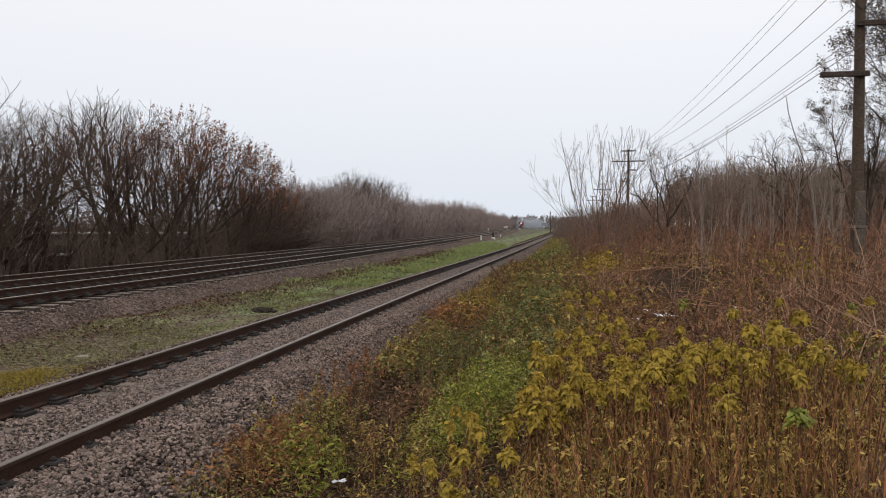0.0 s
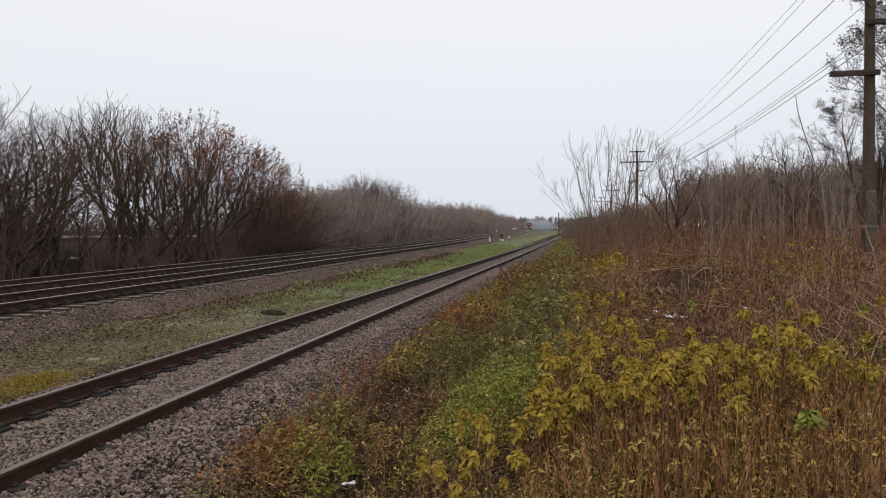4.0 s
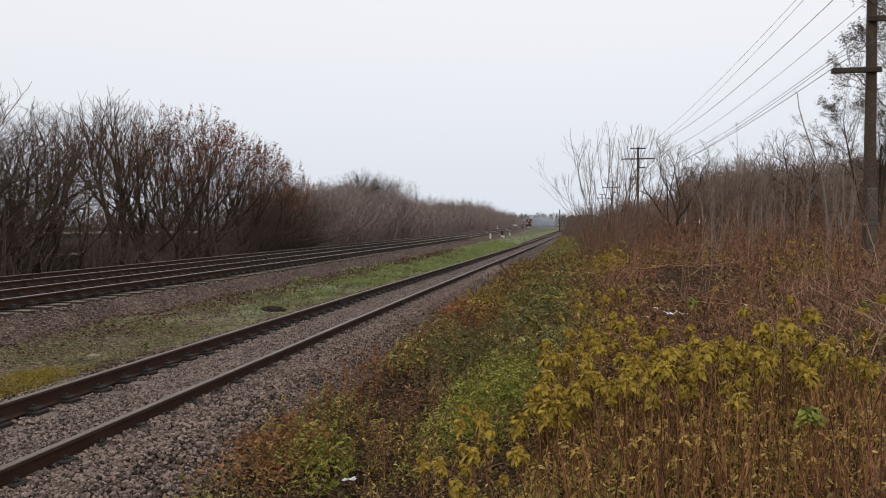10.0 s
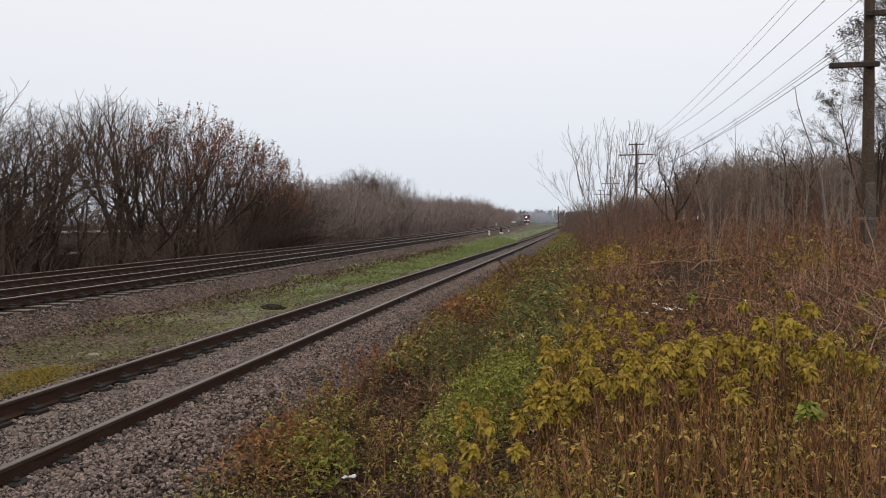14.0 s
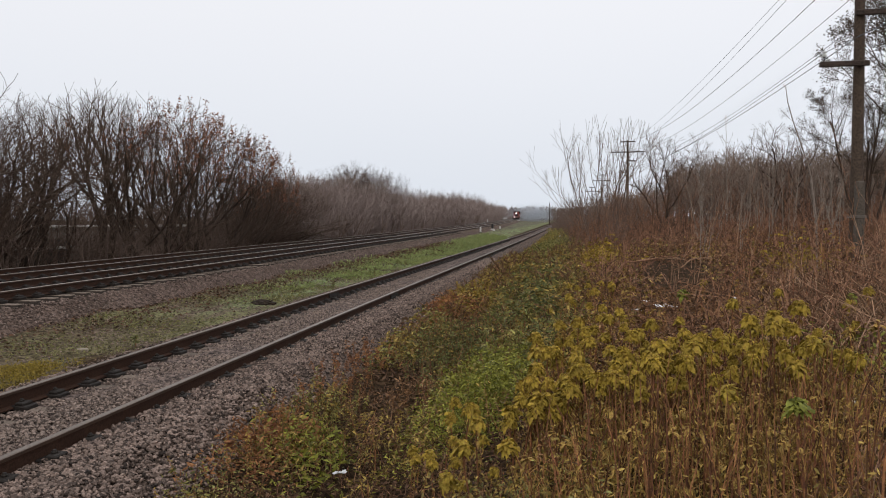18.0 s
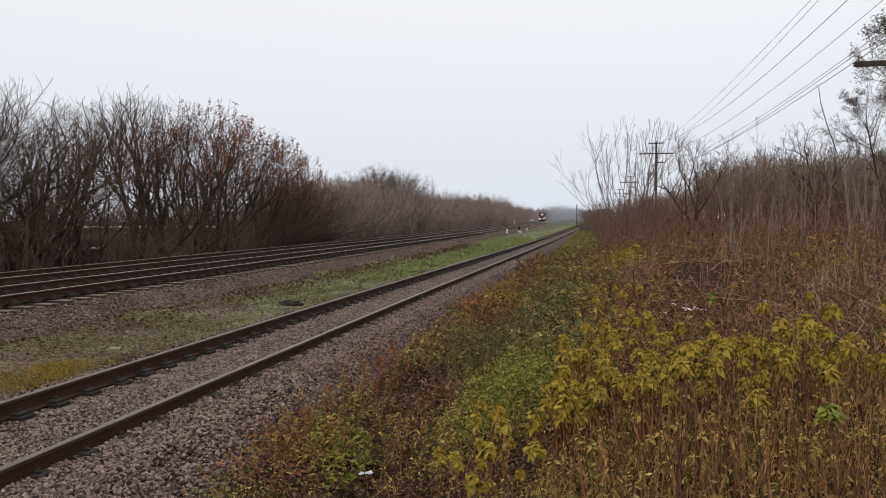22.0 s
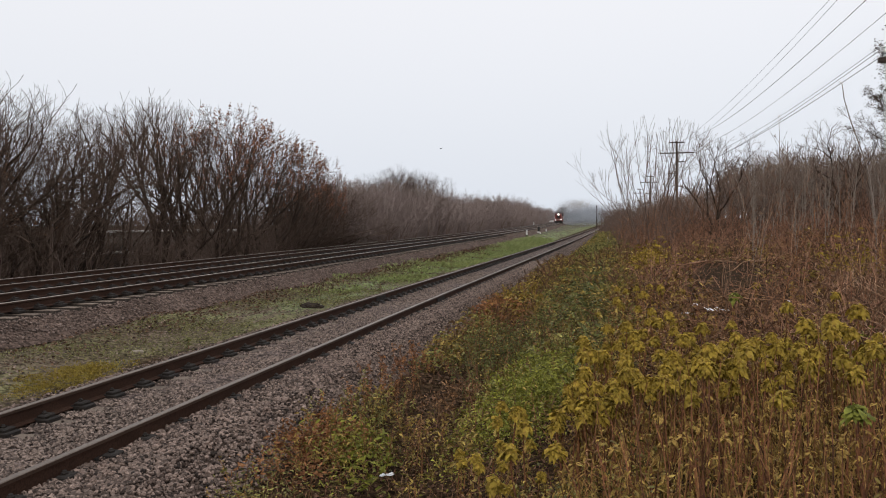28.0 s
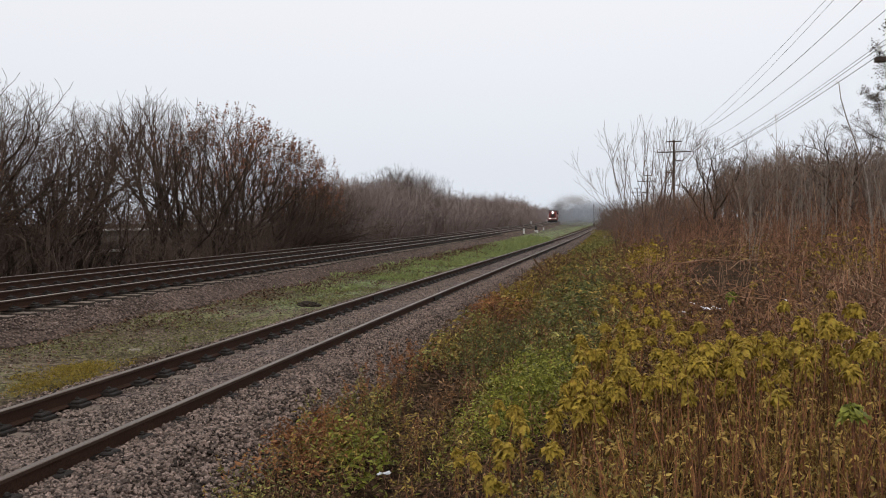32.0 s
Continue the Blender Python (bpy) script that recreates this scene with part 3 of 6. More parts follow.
# ---- loose stones ----
ICO_V = np.array([(0, 0, 1), (0.894, 0, 0.447), (0.276, 0.851, 0.447), (-0.724, 0.526, 0.447), (-0.724, -0.526, 0.447), (0.276, -0.851, 0.447),
                  (0.724, 0.526, -0.447), (-0.276, 0.851, -0.447), (-0.894, 0, -0.447), (-0.276, -0.851, -0.447), (0.724, -0.526, -0.447), (0, 0, -1)])
ICO_F = np.array([(0, 1, 2), (0, 2, 3), (0, 3, 4), (0, 4, 5), (0, 5, 1), (1, 6, 2), (2, 7, 3), (3, 8, 4), (4, 9, 5), (5, 10, 1), (6, 7, 2), (7, 8, 3), (8, 9, 4), (9, 10, 5), (10, 6, 1), (6, 11, 7), (7, 11, 8), (8, 11, 9), (9, 11, 10), (10, 11, 6)])


OCT_V = np.array([(0, 0, 1), (1, 0, 0.1), (0.1, 1, 0), (-1, 0.1, -0.1), (0, -1, 0.1), (0, 0, -1)])
OCT_F = np.array([(0, 1, 2), (0, 2, 3), (0, 3, 4), (0, 4, 1), (5, 2, 1), (5, 3, 2), (5, 4, 3), (5, 1, 4)])


def stones(rng, x, y, z, size, base=ICO_V, faces=ICO_F):
    n, k = len(x), len(base)
    s = size[:, None] * rng.uniform(0.55, 1.2, (n, 3)) * np.array([1, 1, 0.75])
    V = base[None] * (1 + rng.uniform(-0.28, 0.28, (n, k, 1))) * s[:, None]
    a = rng.uniform(0, 2 * math.pi, n)
    ca, sa = np.cos(a)[:, None], np.sin(a)[:, None]
    t = rng.normal(0, 0.35, n)[:, None]
    X, Y, Z = V[..., 0], V[..., 1], V[..., 2]
    Z, X = Z + t * X, X
    V = np.stack([X * ca - Y * sa, X * sa + Y * ca, Z], 2) + np.stack([x, y, z], 1)[:, None]
    return V.reshape(-1, 3), (faces[None] + k * np.arange(n)[:, None, None]).reshape(-1, 3)


rng = np.random.default_rng(3)


def near_profile(o):
    return np.interp(o, [-2.2, -1.55, -0.9, 0.74, 0.84, 1.5, 2.0, 2.5], [-0.62, -0.2, -0.205, -0.205, -0.15, -0.155, -0.42, -0.85])


def scatter_y(n, a, b, power):
    """More near the viewer than far off."""
    return a + (b - a) * rng.random(n) ** power


n = 64000
o = np.where(rng.random(n) < 0.8, rng.uniform(0.72, 2.15, n), rng.uniform(-2.1, -0.85, n))
y = scatter_y(n, 2.2, 38, 2.1)
keep = np.abs(np.abs(o) - 0.796) > np.where(o > 0, 0.055, 0.1)
o, y = o[keep], y[keep]
for pick, base, faces in ((y < 9, ICO_V, ICO_F), (y >= 9, OCT_V, OCT_F)):
    oo, yy = o[pick], y[pick]
    stuff("gravel", np_mesh("gravel", *stones(rng, near_x(yy) + oo, yy, near_profile(oo) + near_z(yy) + 0.012, rng.uniform(0.011, 0.029, len(oo)) * np.maximum(1, yy / 24), base, faces), M_STONE), "grey crushed stone ballast beside the rails", "gravel")
n = 24000
o, y = rng.uniform(-0.69, 0.69, n), scatter_y(n, 4.5, 30, 1.7)
keep = (np.abs(((y - 1.2) / 0.545 + 0.5) % 1 - 0.5) > 0.24) | (rng.random(n) < np.interp(o, [-0.4, -0.1], [0.03, 1.0]))
o, y = o[keep], y[keep]
n = len(o)
stuff("gravel", np_mesh("gravel", *stones(rng, near_x(y) + o, y, 0.008 + near_z(y) + np.interp(o, [-0.71, -0.38, -0.2, 0.3, 0.7], [-0.2, -0.195, -0.172, -0.165, -0.18]), rng.uniform(0.011, 0.027, n), OCT_V, OCT_F), M_STONE_IN), "brownish stone ballast between the rails", "gravel")
n = 9000
y = scatter_y(n, 9.5, 60, 1.6)
o = 0.95 + 0.9 * rng.random(n) ** 1.2
x = main_x(y) + o
z = np.maximum(main_z(y) + np.interp(o, [1.0, 1.4, 2.0], [-0.285, -0.29, -0.66]), land(x, y))
stuff("gravel", np_mesh("gravel", *stones(rng, x, y, z + 0.01, rng.uniform(0.015, 0.034, n) * np.maximum(1, y / 30), OCT_V, OCT_F), M_STONE_PINK), "pinkish crushed stone on the shoulder of the main line", "gravel")
n = 6000
x, y = rng.uniform(-10.3, -7.3, n), scatter_y(n, 5.5, 30, 1.4)
stuff("gravel", np_mesh("gravel", *stones(rng, x, y, land(x, y) + 0.002, rng.uniform(0.012, 0.03, n), OCT_V, OCT_F), M_STONE), "loose stones scattered over the strip between the tracks", "gravel")


# ---- trees and shrubs ----
def grow(rng, segs, tips, p, d, length, r, level, spec):
    """One branch and its children. spec: per level (segments, children, length ratio, angle, lift, wobble)."""
    nseg, kids, ratio, angle, lift, wobble = spec[level]
    p, d = np.array(p, float), np.array(d, float)
    step = length / nseg
    places = sorted(rng.uniform(0.4 if length > 8 else 0.22, 1.0, kids)) if kids else []
    k = 0
    spin = rng.uniform(0, 6.28)
    for i in range(nseg):
        d = d + rng.normal(0, wobble, 3) + np.array([0, 0, lift])
        d /= np.linalg.norm(d)
        r0, r1 = r * (1 - 0.8 * i / nseg), r * (1 - 0.8 * (i + 1) / nseg)
        q = p + d * step
        segs[level].append((*p, *q, max(r0, spec[-1]), max(r1, spec[-1])))
        while k < len(places) and places[k] <= (i + 1) / nseg + 1e-9:
            f = places[k] * nseg - i
            c = p + (q - p) * min(max(f, 0), 1)
            u = np.cross(d, (0.3, 0.5, 0.1))
            u /= np.linalg.norm(u) + 1e-9
            spin += 2.4
            side = u * math.cos(spin) + np.cross(d, u) * math.sin(spin)
            side /= np.linalg.norm(side) + 1e-9
            a = rng.normal(angle, 0.15)
            e = d * math.cos(a) + side * math.sin(a)
            grow(rng, segs, tips, c, e, length * ratio * (1.08 - 0.4 * places[k]) * rng.uniform(0.7, 1.25), max(r1 * 0.6, spec[-1]), level + 1, spec)
            k += 1
        p = q
    if level >= len(spec) - 3:
        tips.append(p)


def tree_meshes(seed, stems, height, radius, lean, spec, bark=M_BARK, twig=M_TWIG, base=0.5, bias=(0, 0)):
    """The meshes of a bare tree: thick wood and fine twigs, and the ends of its twigs."""
    rng = np.random.default_rng(seed)
    segs = [[] for _ in spec]
    tips = []
    for s in range(stems):
        a = 2 * math.pi * (s + rng.uniform(-0.3, 0.3)) / stems
        ln = lean * rng.uniform(0.3, 1.1)
        d = np.array([math.cos(a) * ln + bias[0], math.sin(a) * ln + bias[1], 1.0])
        off = base * rng.uniform(0.2, 1) * (stems > 1)
        grow(rng, segs, tips, (math.cos(a) * off, math.sin(a) * off, -0.3), d / np.linalg.norm(d), height * rng.uniform(0.85, 1.08) * (1 - 0.22 * min(ln / max(lean, 0.01), 1) ** 2), radius * rng.uniform(0.7, 1.1), 0, spec)
    stem_n = spec[0][0]
    trunks = []
    for i in range(0, len(segs[0]), stem_n):
        run = segs[0][i:i + stem_n]
        trunks.append(np_mesh("trunk", *chain([s[0:3] for s in run] + [run[-1][3:6]], [s[6] for s in run] + [run[-1][7]], 7), bark, True))
    V, F = tubes(segs[1], 4)
    W, G = tubes([s for level in segs[2:] for s in level], 3)
    crown = np_mesh("crown", np.concatenate([V, W]), np.concatenate([F, G + len(V)]), [bark, twig], False, np.repeat([0, 1], [len(F), len(G)]))
    return trunks, crown, np.array(tips)


def plant_tree(name, meshes, m, label, category, group, leaves=None):
    trunks, crown = meshes[:2]
    top = empty(name, m, label, category, group)
    for me in trunks:
        part("trunk", me, top)
    part("crown", crown, top)
    if leaves:
        part("leaves", leaves, top)
    return top


def at_ground(x, y, turn=0.0, scale=1.0, sink=0.0):
    return pose(x, y, float(land(x, y)) - sink, 0, 0, turn) @ Matrix.Scale(scale, 4)


def put_copy(ob, x, y, turn, scale, label=""):
    m = at_ground(x, y, turn)
    c = copy_thing(ob, m)
    c.scale = (scale, scale, scale)
    if label:
        c["label"] = label
    return c


def leaf_mesh(seed, tips, zmin, per, size, mat, spreadr=0.18, keep=1.0):
    rng = np.random.default_rng(seed)
    t = tips[(tips[:, 2] > zmin) & (rng.random(len(tips)) < keep)]
    c = np.repeat(t, per, 0) + rng.normal(0, spreadr, (len(t) * per, 3))
    return np_mesh("leaves", *blades(rng, c, rng.uniform(size * 0.6, size * 1.3, len(c)), 1.8, 0.2, 0.2), mat)


def fork(rng, segs, tips, p, d, length, r, depth, lift, angle, wob, fine):
    """A branch that forks again and again towards fine upturned twigs, with side twigs on its way."""
    n = 3 if depth > 4 or depth in (1, 2) else 2
    for i in range(n):
        d = d + rng.normal(0, wob * (2.5 if depth < 4 else 1), 3)
        d[2] += lift
        d = d / math.sqrt(float(d @ d))
        q = p + d * (length / n)
        segs.append((*p, *q, max(r * (1 - 0.22 * i / n), fine), max(r * (1 - 0.22 * (i + 1) / n), fine)))
        p = q
        if i < n - 1 and depth > 0 and rng.random() < (0.62 if depth > 2 else 0.42):
            side = np.cross(d, rng.normal(0, 1, 3))
            side /= math.sqrt(float(side @ side)) + 1e-9
            a = rng.uniform(0.55, 0.95)
            fork(rng, segs, tips, p, d * math.cos(a) + side * math.sin(a), length * 0.62, r * 0.34, max(depth - 2, 0), lift, angle, wob, fine)
    if depth == 0:
        tips.append(p)
        return
    side = np.cross(d, rng.normal(0, 1, 3))
    side /= math.sqrt(float(side @ side)) + 1e-9
    up = np.cross(d, side)
    k = 2 if rng.random() < 0.72 else 3
    for j in range(k):
        turn = 2 * math.pi * j / k + rng.normal(0, 0.3)
        a = angle * rng.uniform(0.6, 1.3) * (0.6 if j == 0 else 1.1)
        e = d * math.cos(a) + (side * math.cos(turn) + up * math.sin(turn)) * math.sin(a)
        fork(rng, segs, tips, p, e, length * rng.uniform(0.64, 0.85), r * (0.68 if j == 0 else 0.52), depth - 1, lift, angle, wob, fine)


def crown_tree(seed, stems, height, radius, depth, bark=M_BARK, twig=M_TWIG, angle=0.42, lift=0.05, wob=0.07, fine=0.006, base=0.4):
    """A bare tree of forking limbs. stems: the way that each trunk sets out, (x, y) lean and its share of the height."""
    rng = np.random.default_rng(seed)
    trunks, crowns, tips = [], [], []
    for sx, sy, share in stems:
        segs, ends = [], []
        d = np.array([sx, sy, 1.0]) / math.sqrt(sx * sx + sy * sy + 1)
        fork(rng, segs, ends, np.array([sx, sy, 0.0]) * base + np.array([0, 0, -0.4]), d, 1.0, radius / height * 4.2 * share ** 0.5, depth, lift, angle, wob, 1e-4)
        s_, t_ = np.array(segs), np.array(ends)
        k = height * share / np.percentile(t_[:, 2], 99)
        s_[:, :6] *= k
        s_[:, 6:] = np.maximum(s_[:, 6:] * k, fine)
        m = 3 if depth > 4 else 2
        trunks.append(np_mesh("trunk", *chain(list(s_[:m, 0:3]) + [s_[m - 1, 3:6]], list(s_[:m, 6]) + [s_[m - 1, 7]], 8), bark, True))
        crowns.append(s_[m:])
        tips.append(t_ * k)
    rest = np.concatenate(crowns)
    thick = rest[:, 6] > 0.03
    (V, F), (W, G) = tubes(rest[thick], 5), tubes(rest[~thick], 3)
    crown = np_mesh("crown", np.concatenate([V, W]), np.concatenate([F, G + len(V)]), [bark, twig], False, np.repeat([0, 1], [len(F), len(G)]))
    return trunks, crown, np.concatenate(tips)


def brush_leaves(seed, tips, zmin, keep, per, size, mat):
    """Dead leaves packed along the upright ends of the twigs."""
    rng = np.random.default_rng(seed)
    t = tips[(tips[:, 2] > zmin) & (rng.random(len(tips)) < keep)]
    c = np.repeat(t, per, 0) + rng.normal(0, 0.045, (len(t) * per, 3))
    c[:, 2] += rng.uniform(-0.4, 0.22, len(c))
    return np_mesh("leaves", *blades(rng, c, rng.uniform(size * 0.6, size * 1.3, len(c)), 2.0, 0.6, 0.0), mat)


BIG = [(10, 10, 0.44, 0.5, 0.012, 0.02), (6, 8, 0.43, 0.52, 0.01, 0.028), (4, 5, 0.45, 0.5, 0.012, 0.045), (2, 0, 0, 0, 0.0, 0.07), 0.0078]

# the tall row behind the main line: trees of one to five trunks
group = "tree row behind the main line"
TREES = {
    "leaning_oak": crown_tree(11, [(0.1, 0.45, 0.97), (-0.2, -0.3, 0.9)], 7.4, 0.15, 8, angle=0.5, wob=0.1, fine=0.0036),
    "fan": crown_tree(12, [(0.05, 0.02, 1.0), (-0.1, 0.14, 0.97)], 8.6, 0.16, 7, angle=0.42, lift=0.085, wob=0.06, fine=0.0048),
    "upright": crown_tree(13, [(0.12, 0.1, 1.0), (-0.14, -0.1, 0.95), (0.1, -0.2, 0.85)], 8.6, 0.115, 6, fine=0.0046, angle=0.5, lift=0.055),
    "clump": crown_tree(14, [(0.3, 0.1, 0.9), (-0.3, 0.2, 0.95), (0.1, -0.35, 0.9), (0.05, 0.1, 1.0)], 8.6, 0.105, 6, fine=0.0046, angle=0.5, lift=0.05),
    "bowed": crown_tree(15, [(0.15, 0.3, 1.0), (0.25, 0.62, 0.92), (0.3, 1.0, 0.78), (0.1, 1.45, 0.6), (0.45, 1.75, 0.5)], 8.4, 0.105, 7, fine=0.0036, angle=0.38, lift=0.045),
    "low_bowed": crown_tree(16, [(0.1, 0.7, 1.0), (0.35, 1.2, 0.85), (0.2, 1.8, 0.62), (0.5, 2.2, 0.45), (-0.2, 0.4, 0.95)], 6.8, 0.09, 6, angle=0.4, lift=0.035),
    "brown": crown_tree(17, [(0.15, -0.1, 1.0), (-0.2, 0.2, 0.9), (0.0, 0.35, 0.85)], 7.0, 0.075, 6, angle=0.45, lift=0.05),
}
rust = brush_leaves(21, TREES["clump"][2], 5.0, 0.2, 18, 0.12, M_LEAF_TREE)
rust_low = brush_leaves(22, TREES["bowed"][2], 4.0, 0.08, 18, 0.12, M_LEAF_TREE)
rust_dark = brush_leaves(23, TREES["brown"][2], 2.5, 0.3, 6, 0.07, M_LEAF_DRY)
ROW = [
    ("leaning_oak", -21.4, 22.6, 0, 1.0, "old bare tree with a thick trunk leaning along the line", None),
    ("leaning_oak", -22.8, 25.6, 150, 0.98, "old bare tree with thick crooked limbs", None),
    ("upright", -22.6, 18.5, 40, 0.95, "bare tree with dark upright limbs", None),
    ("clump", -23.5, 15.0, 80, 1.0, "bare many-stemmed tree with dark limbs", None),
    ("brown", -21.3, 20.2, 30, 1.02, "bare tree with some brown withered leaves", rust_dark),
    ("brown", -20.9, 18.2, 210, 1.0, "bare tree with some brown withered leaves", rust_dark),
    ("clump", -22.0, 22.4, 300, 0.93, "bare many-stemmed tree with dark limbs", None),
    ("upright", -22.4, 27.4, 200, 0.93, "bare tree with dark upright limbs", None),
    ("clump", -24.0, 29.6, 60, 0.95, "bare many-stemmed tree behind the front row", None),
    ("clump", -22.8, 20.6, 130, 0.95, "bare many-stemmed tree with dark limbs", None),
    ("upright", -24.0, 23.2, 20, 1.0, "bare tree standing behind the front row", None),
    ("brown", -21.9, 29.0, 100, 0.92, "slight bare tree with a few withered leaves", rust_dark),
    ("fan", -21.6, 32.3, 10, 1.06, "bare grey tree with a rounded fan of fine twigs", None),
    ("upright", -21.8, 35.2, 320, 1.04, "bare tree with dark upright limbs", None),
    ("clump", -21.6, 37.6, 10, 1.05, "many-stemmed tree holding rusty dead leaves on its upper twigs", rust),
    ("bowed", -21.4, 39.4, 0, 1.09, "many-stemmed tree bowed along the line, rusty leaves on top", rust_low),
    ("clump", -22.2, 40.6, 100, 0.98, "many-stemmed tree holding rusty dead leaves on its upper twigs", rust),
    ("bowed", -21.0, 42.4, -6, 0.94, "bare many-stemmed tree bowed along the line", rust_low),
    ("low_bowed", -21.2, 45.6, 0, 1.0, "low bare tree whose stems lean far along the line", None),
    ("bowed", -21.2, 46.2, -4, 0.76, "bare many-stemmed tree bowed along the line", rust_low),
    ("bowed", -21.6, 49.2, -2, 0.66, "bare many-stemmed tree bowed along the line", rust_low),
    ("low_bowed", -20.6, 50.4, 4, 0.86, "low bare tree whose stems lean far along the line", None),
    ("low_bowed", -21.6, 48.8, -10, 0.9, "low bare tree whose stems lean far along the line", None),
    ("fan", -25.5, 43.5, 60, 0.95, "bare grey tree standing behind the front row", None),
    ("clump", -25.5, 48.5, 230, 0.88, "bare tree standing behind the front row", None),
    ("upright", -25.5, 53.5, 120, 0.7, "bare tree standing behind the front row", None),
]
for kind, x, y, turn, k, label, leaves in ROW:
    ob = plant_tree("bare_tree", TREES[kind], at_ground(x, y, turn), label, "tree", group, leaves)
    ob.scale = (k, k, k)

# the lower hedge that follows the main line into the distance
group = "hedge along the main line"
hedge = []
for i in range(5):
    g = np.random.default_rng(400 + i)
    me = crown_tree(30 + i, [(g.normal(0, 0.22), g.normal(0, 0.22), g.uniform(0.75, 1.0)) for _ in range(7)], 6.6, 0.045, 5, M_TWIG_MID, M_TWIG_RED, 0.34, 0.09, 0.08, 0.008, 2.2)
    hedge.append(plant_tree("hedge_tree", me, at_ground(-21.5, 54 + 3 * i, 90 * i), "bare reddish-brown hedge tree by the main line", "tree", group))
rng = np.random.default_rng(5)
y = 57.0
while y < 190:
    for row in (0, 1, 2):
        x = float(main_x(y)) - 8.6 - 2.4 * row + rng.uniform(-0.8, 0.8)
        tall = 0.99 + 0.1 * min(max((y - 90) / 60, 0), 1) + 0.16 * math.exp(-((y - 79) / 8) ** 2) * (row > 0)
        put_copy(hedge[rng.integers(5)], x, y + rng.uniform(-0.8, 0.8), rng.uniform(0, 360), tall * rng.uniform(0.86, 1.1))
    y += 2.3 + (y - 57) * 0.02
for kind, x, y, turn, k in (("fan", -22.6, 81, 40, 1.02), ("clump", -23.6, 76, 200, 0.85), ("upright", -24.0, 88, 120, 0.96), ("clump", -24.0, 70, 10, 0.82), ("clump", -22.4, 78.5, 300, 1.02), ("clump", -22.8, 84.5, 60, 1.0), ("leaning_oak", -23.0, 80, 190, 1.12)):
    ob = plant_tree("hedge_tree", TREES[kind], at_ground(x, y, turn), "tall bare tree standing over the hedge", "tree", group)
    ob.scale = (k, k, k)


def wood_belt(name, seed, count, xf, ya, yb, height, label, mat, thick=0.03, density=26):
    """Distant bare wood, one sheet of stems and twigs without number."""
    rng = np.random.default_rng(seed)
    segs = []
    for _ in range(count):
        y = rng.uniform(ya, yb)
        x = xf(y) + rng.uniform(0, 1)
        z = float(land(x, y))
        h = height(y) * rng.uniform(0.65, 1.12)
        segs.append((x, y, z - 0.2, x + rng.normal(0, 0.3), y, z + h * 0.8, 0.12, 0.05))
        for _ in range(density):
            f = rng.uniform(0.05, 0.8)
            a = rng.uniform(0, 2 * math.pi)
            ln = h * rng.uniform(0.12, 0.34)
            px, py, pz = x + rng.normal(0, 0.5), y + rng.normal(0, 0.5), z + h * f
            qx, qy, qz = px + math.cos(a) * ln * 0.5, py + math.sin(a) * ln * 0.5, pz + ln * 0.8
            segs.append((px, py, pz, qx, qy, qz, thick, thick * 0.6))
            for _ in range(2):
                segs.append((qx, qy, qz, qx + rng.normal(0, 0.4), qy + rng.normal(0, 0.4), qz + rng.uniform(0.1, 0.8), thick * 0.7, thick * 0.5))
    return stuff(name, np_mesh(name, *tubes(segs, 3), mat), label, "wood")


wood_belt("far_hedge", 41, 420, lambda y: float(main_x(y)) - 8.5 - 6 * random.random(), 175, 560, lambda y: 7.6 + (y - 175) * 0.002, "far bare reddish-brown trees along the curving line", M_TWIG_RED, 0.035)
wood_belt("hedge_undergrowth", 42, 520, lambda y: float(main_x(y)) - 7.6 - 3.5 * random.random(), 54, 190, lambda y: 3.2, "tangled bare undergrowth at the foot of the hedge", M_TWIG_RED, 0.014, 18)
wood_belt("undergrowth", 46, 210, lambda y: -20.6 - 7 * random.random(), 13, 56, lambda y: 3.0 if y < 27 else 2.3, "tangled brown undergrowth below the bare trees", M_TWIG_MID, 0.012, 22)
wood_belt("far_wood", 43, 420, lambda y: -110 + 170 * random.random(), 600, 760, lambda y: 11.0, "distant wood closing the line, haze put into its colour", M_FARWOOD, 0.24, 14)
wood_belt("far_wood", 49, 250, lambda y: -38 - 16 * random.random(), 8, 110, lambda y: 5.4, "low bare bushes beyond the sheds", M_TWIG_MID, 0.025, 26)
wood_belt("far_wood", 47, 170, lambda y: -46 - 40 * random.random(), 20, 330, lambda y: 6.2, "bare wood beyond the hedge", M_TWIG, 0.07, 12)

# the brush to the other side
group = "bare trees beside the poles"
shrub_stems = [(-0.46, -0.3, 0.7), (-0.36, 0.3, 0.85), (-0.3, -0.1, 1.0), (-0.2, 0.4, 0.85), (-0.12, -0.3, 1.0), (-0.03, 0.2, 0.95), (0.05, -0.1, 1.02), (0.1, 0.3, 0.98), (0.16, -0.2, 1.0), (0.2, 0.1, 0.8), (0.26, -0.2, 0.55), (0.4, 0.2, 0.4), (0.0, -0.6, 0.7), (-0.45, 0.5, 0.6)]
ash = crown_tree(51, shrub_stems, 6.1, 0.026, 4, M_TWIG_MID, M_TWIG_MID, 0.25, 0.09, 0.05, 0.005, 0.5)
shrub = plant_tree("bare_shrub", ash, at_ground(1.85, 36.5, 0), "tall bare shrub with long arching stems", "shrub", group)
round_tree = crown_tree(52, [(0.0, 0.05, 1.0), (-0.12, 0.0, 0.93)], 6.3, 0.08, 6, M_BARK, M_TWIG, 0.5, 0.05, 0.09, 0.0055, 0.4)
plant_tree("bare_tree", round_tree, at_ground(6.5, 50, 0), "slender bare tree with a rounded crown", "tree", group)
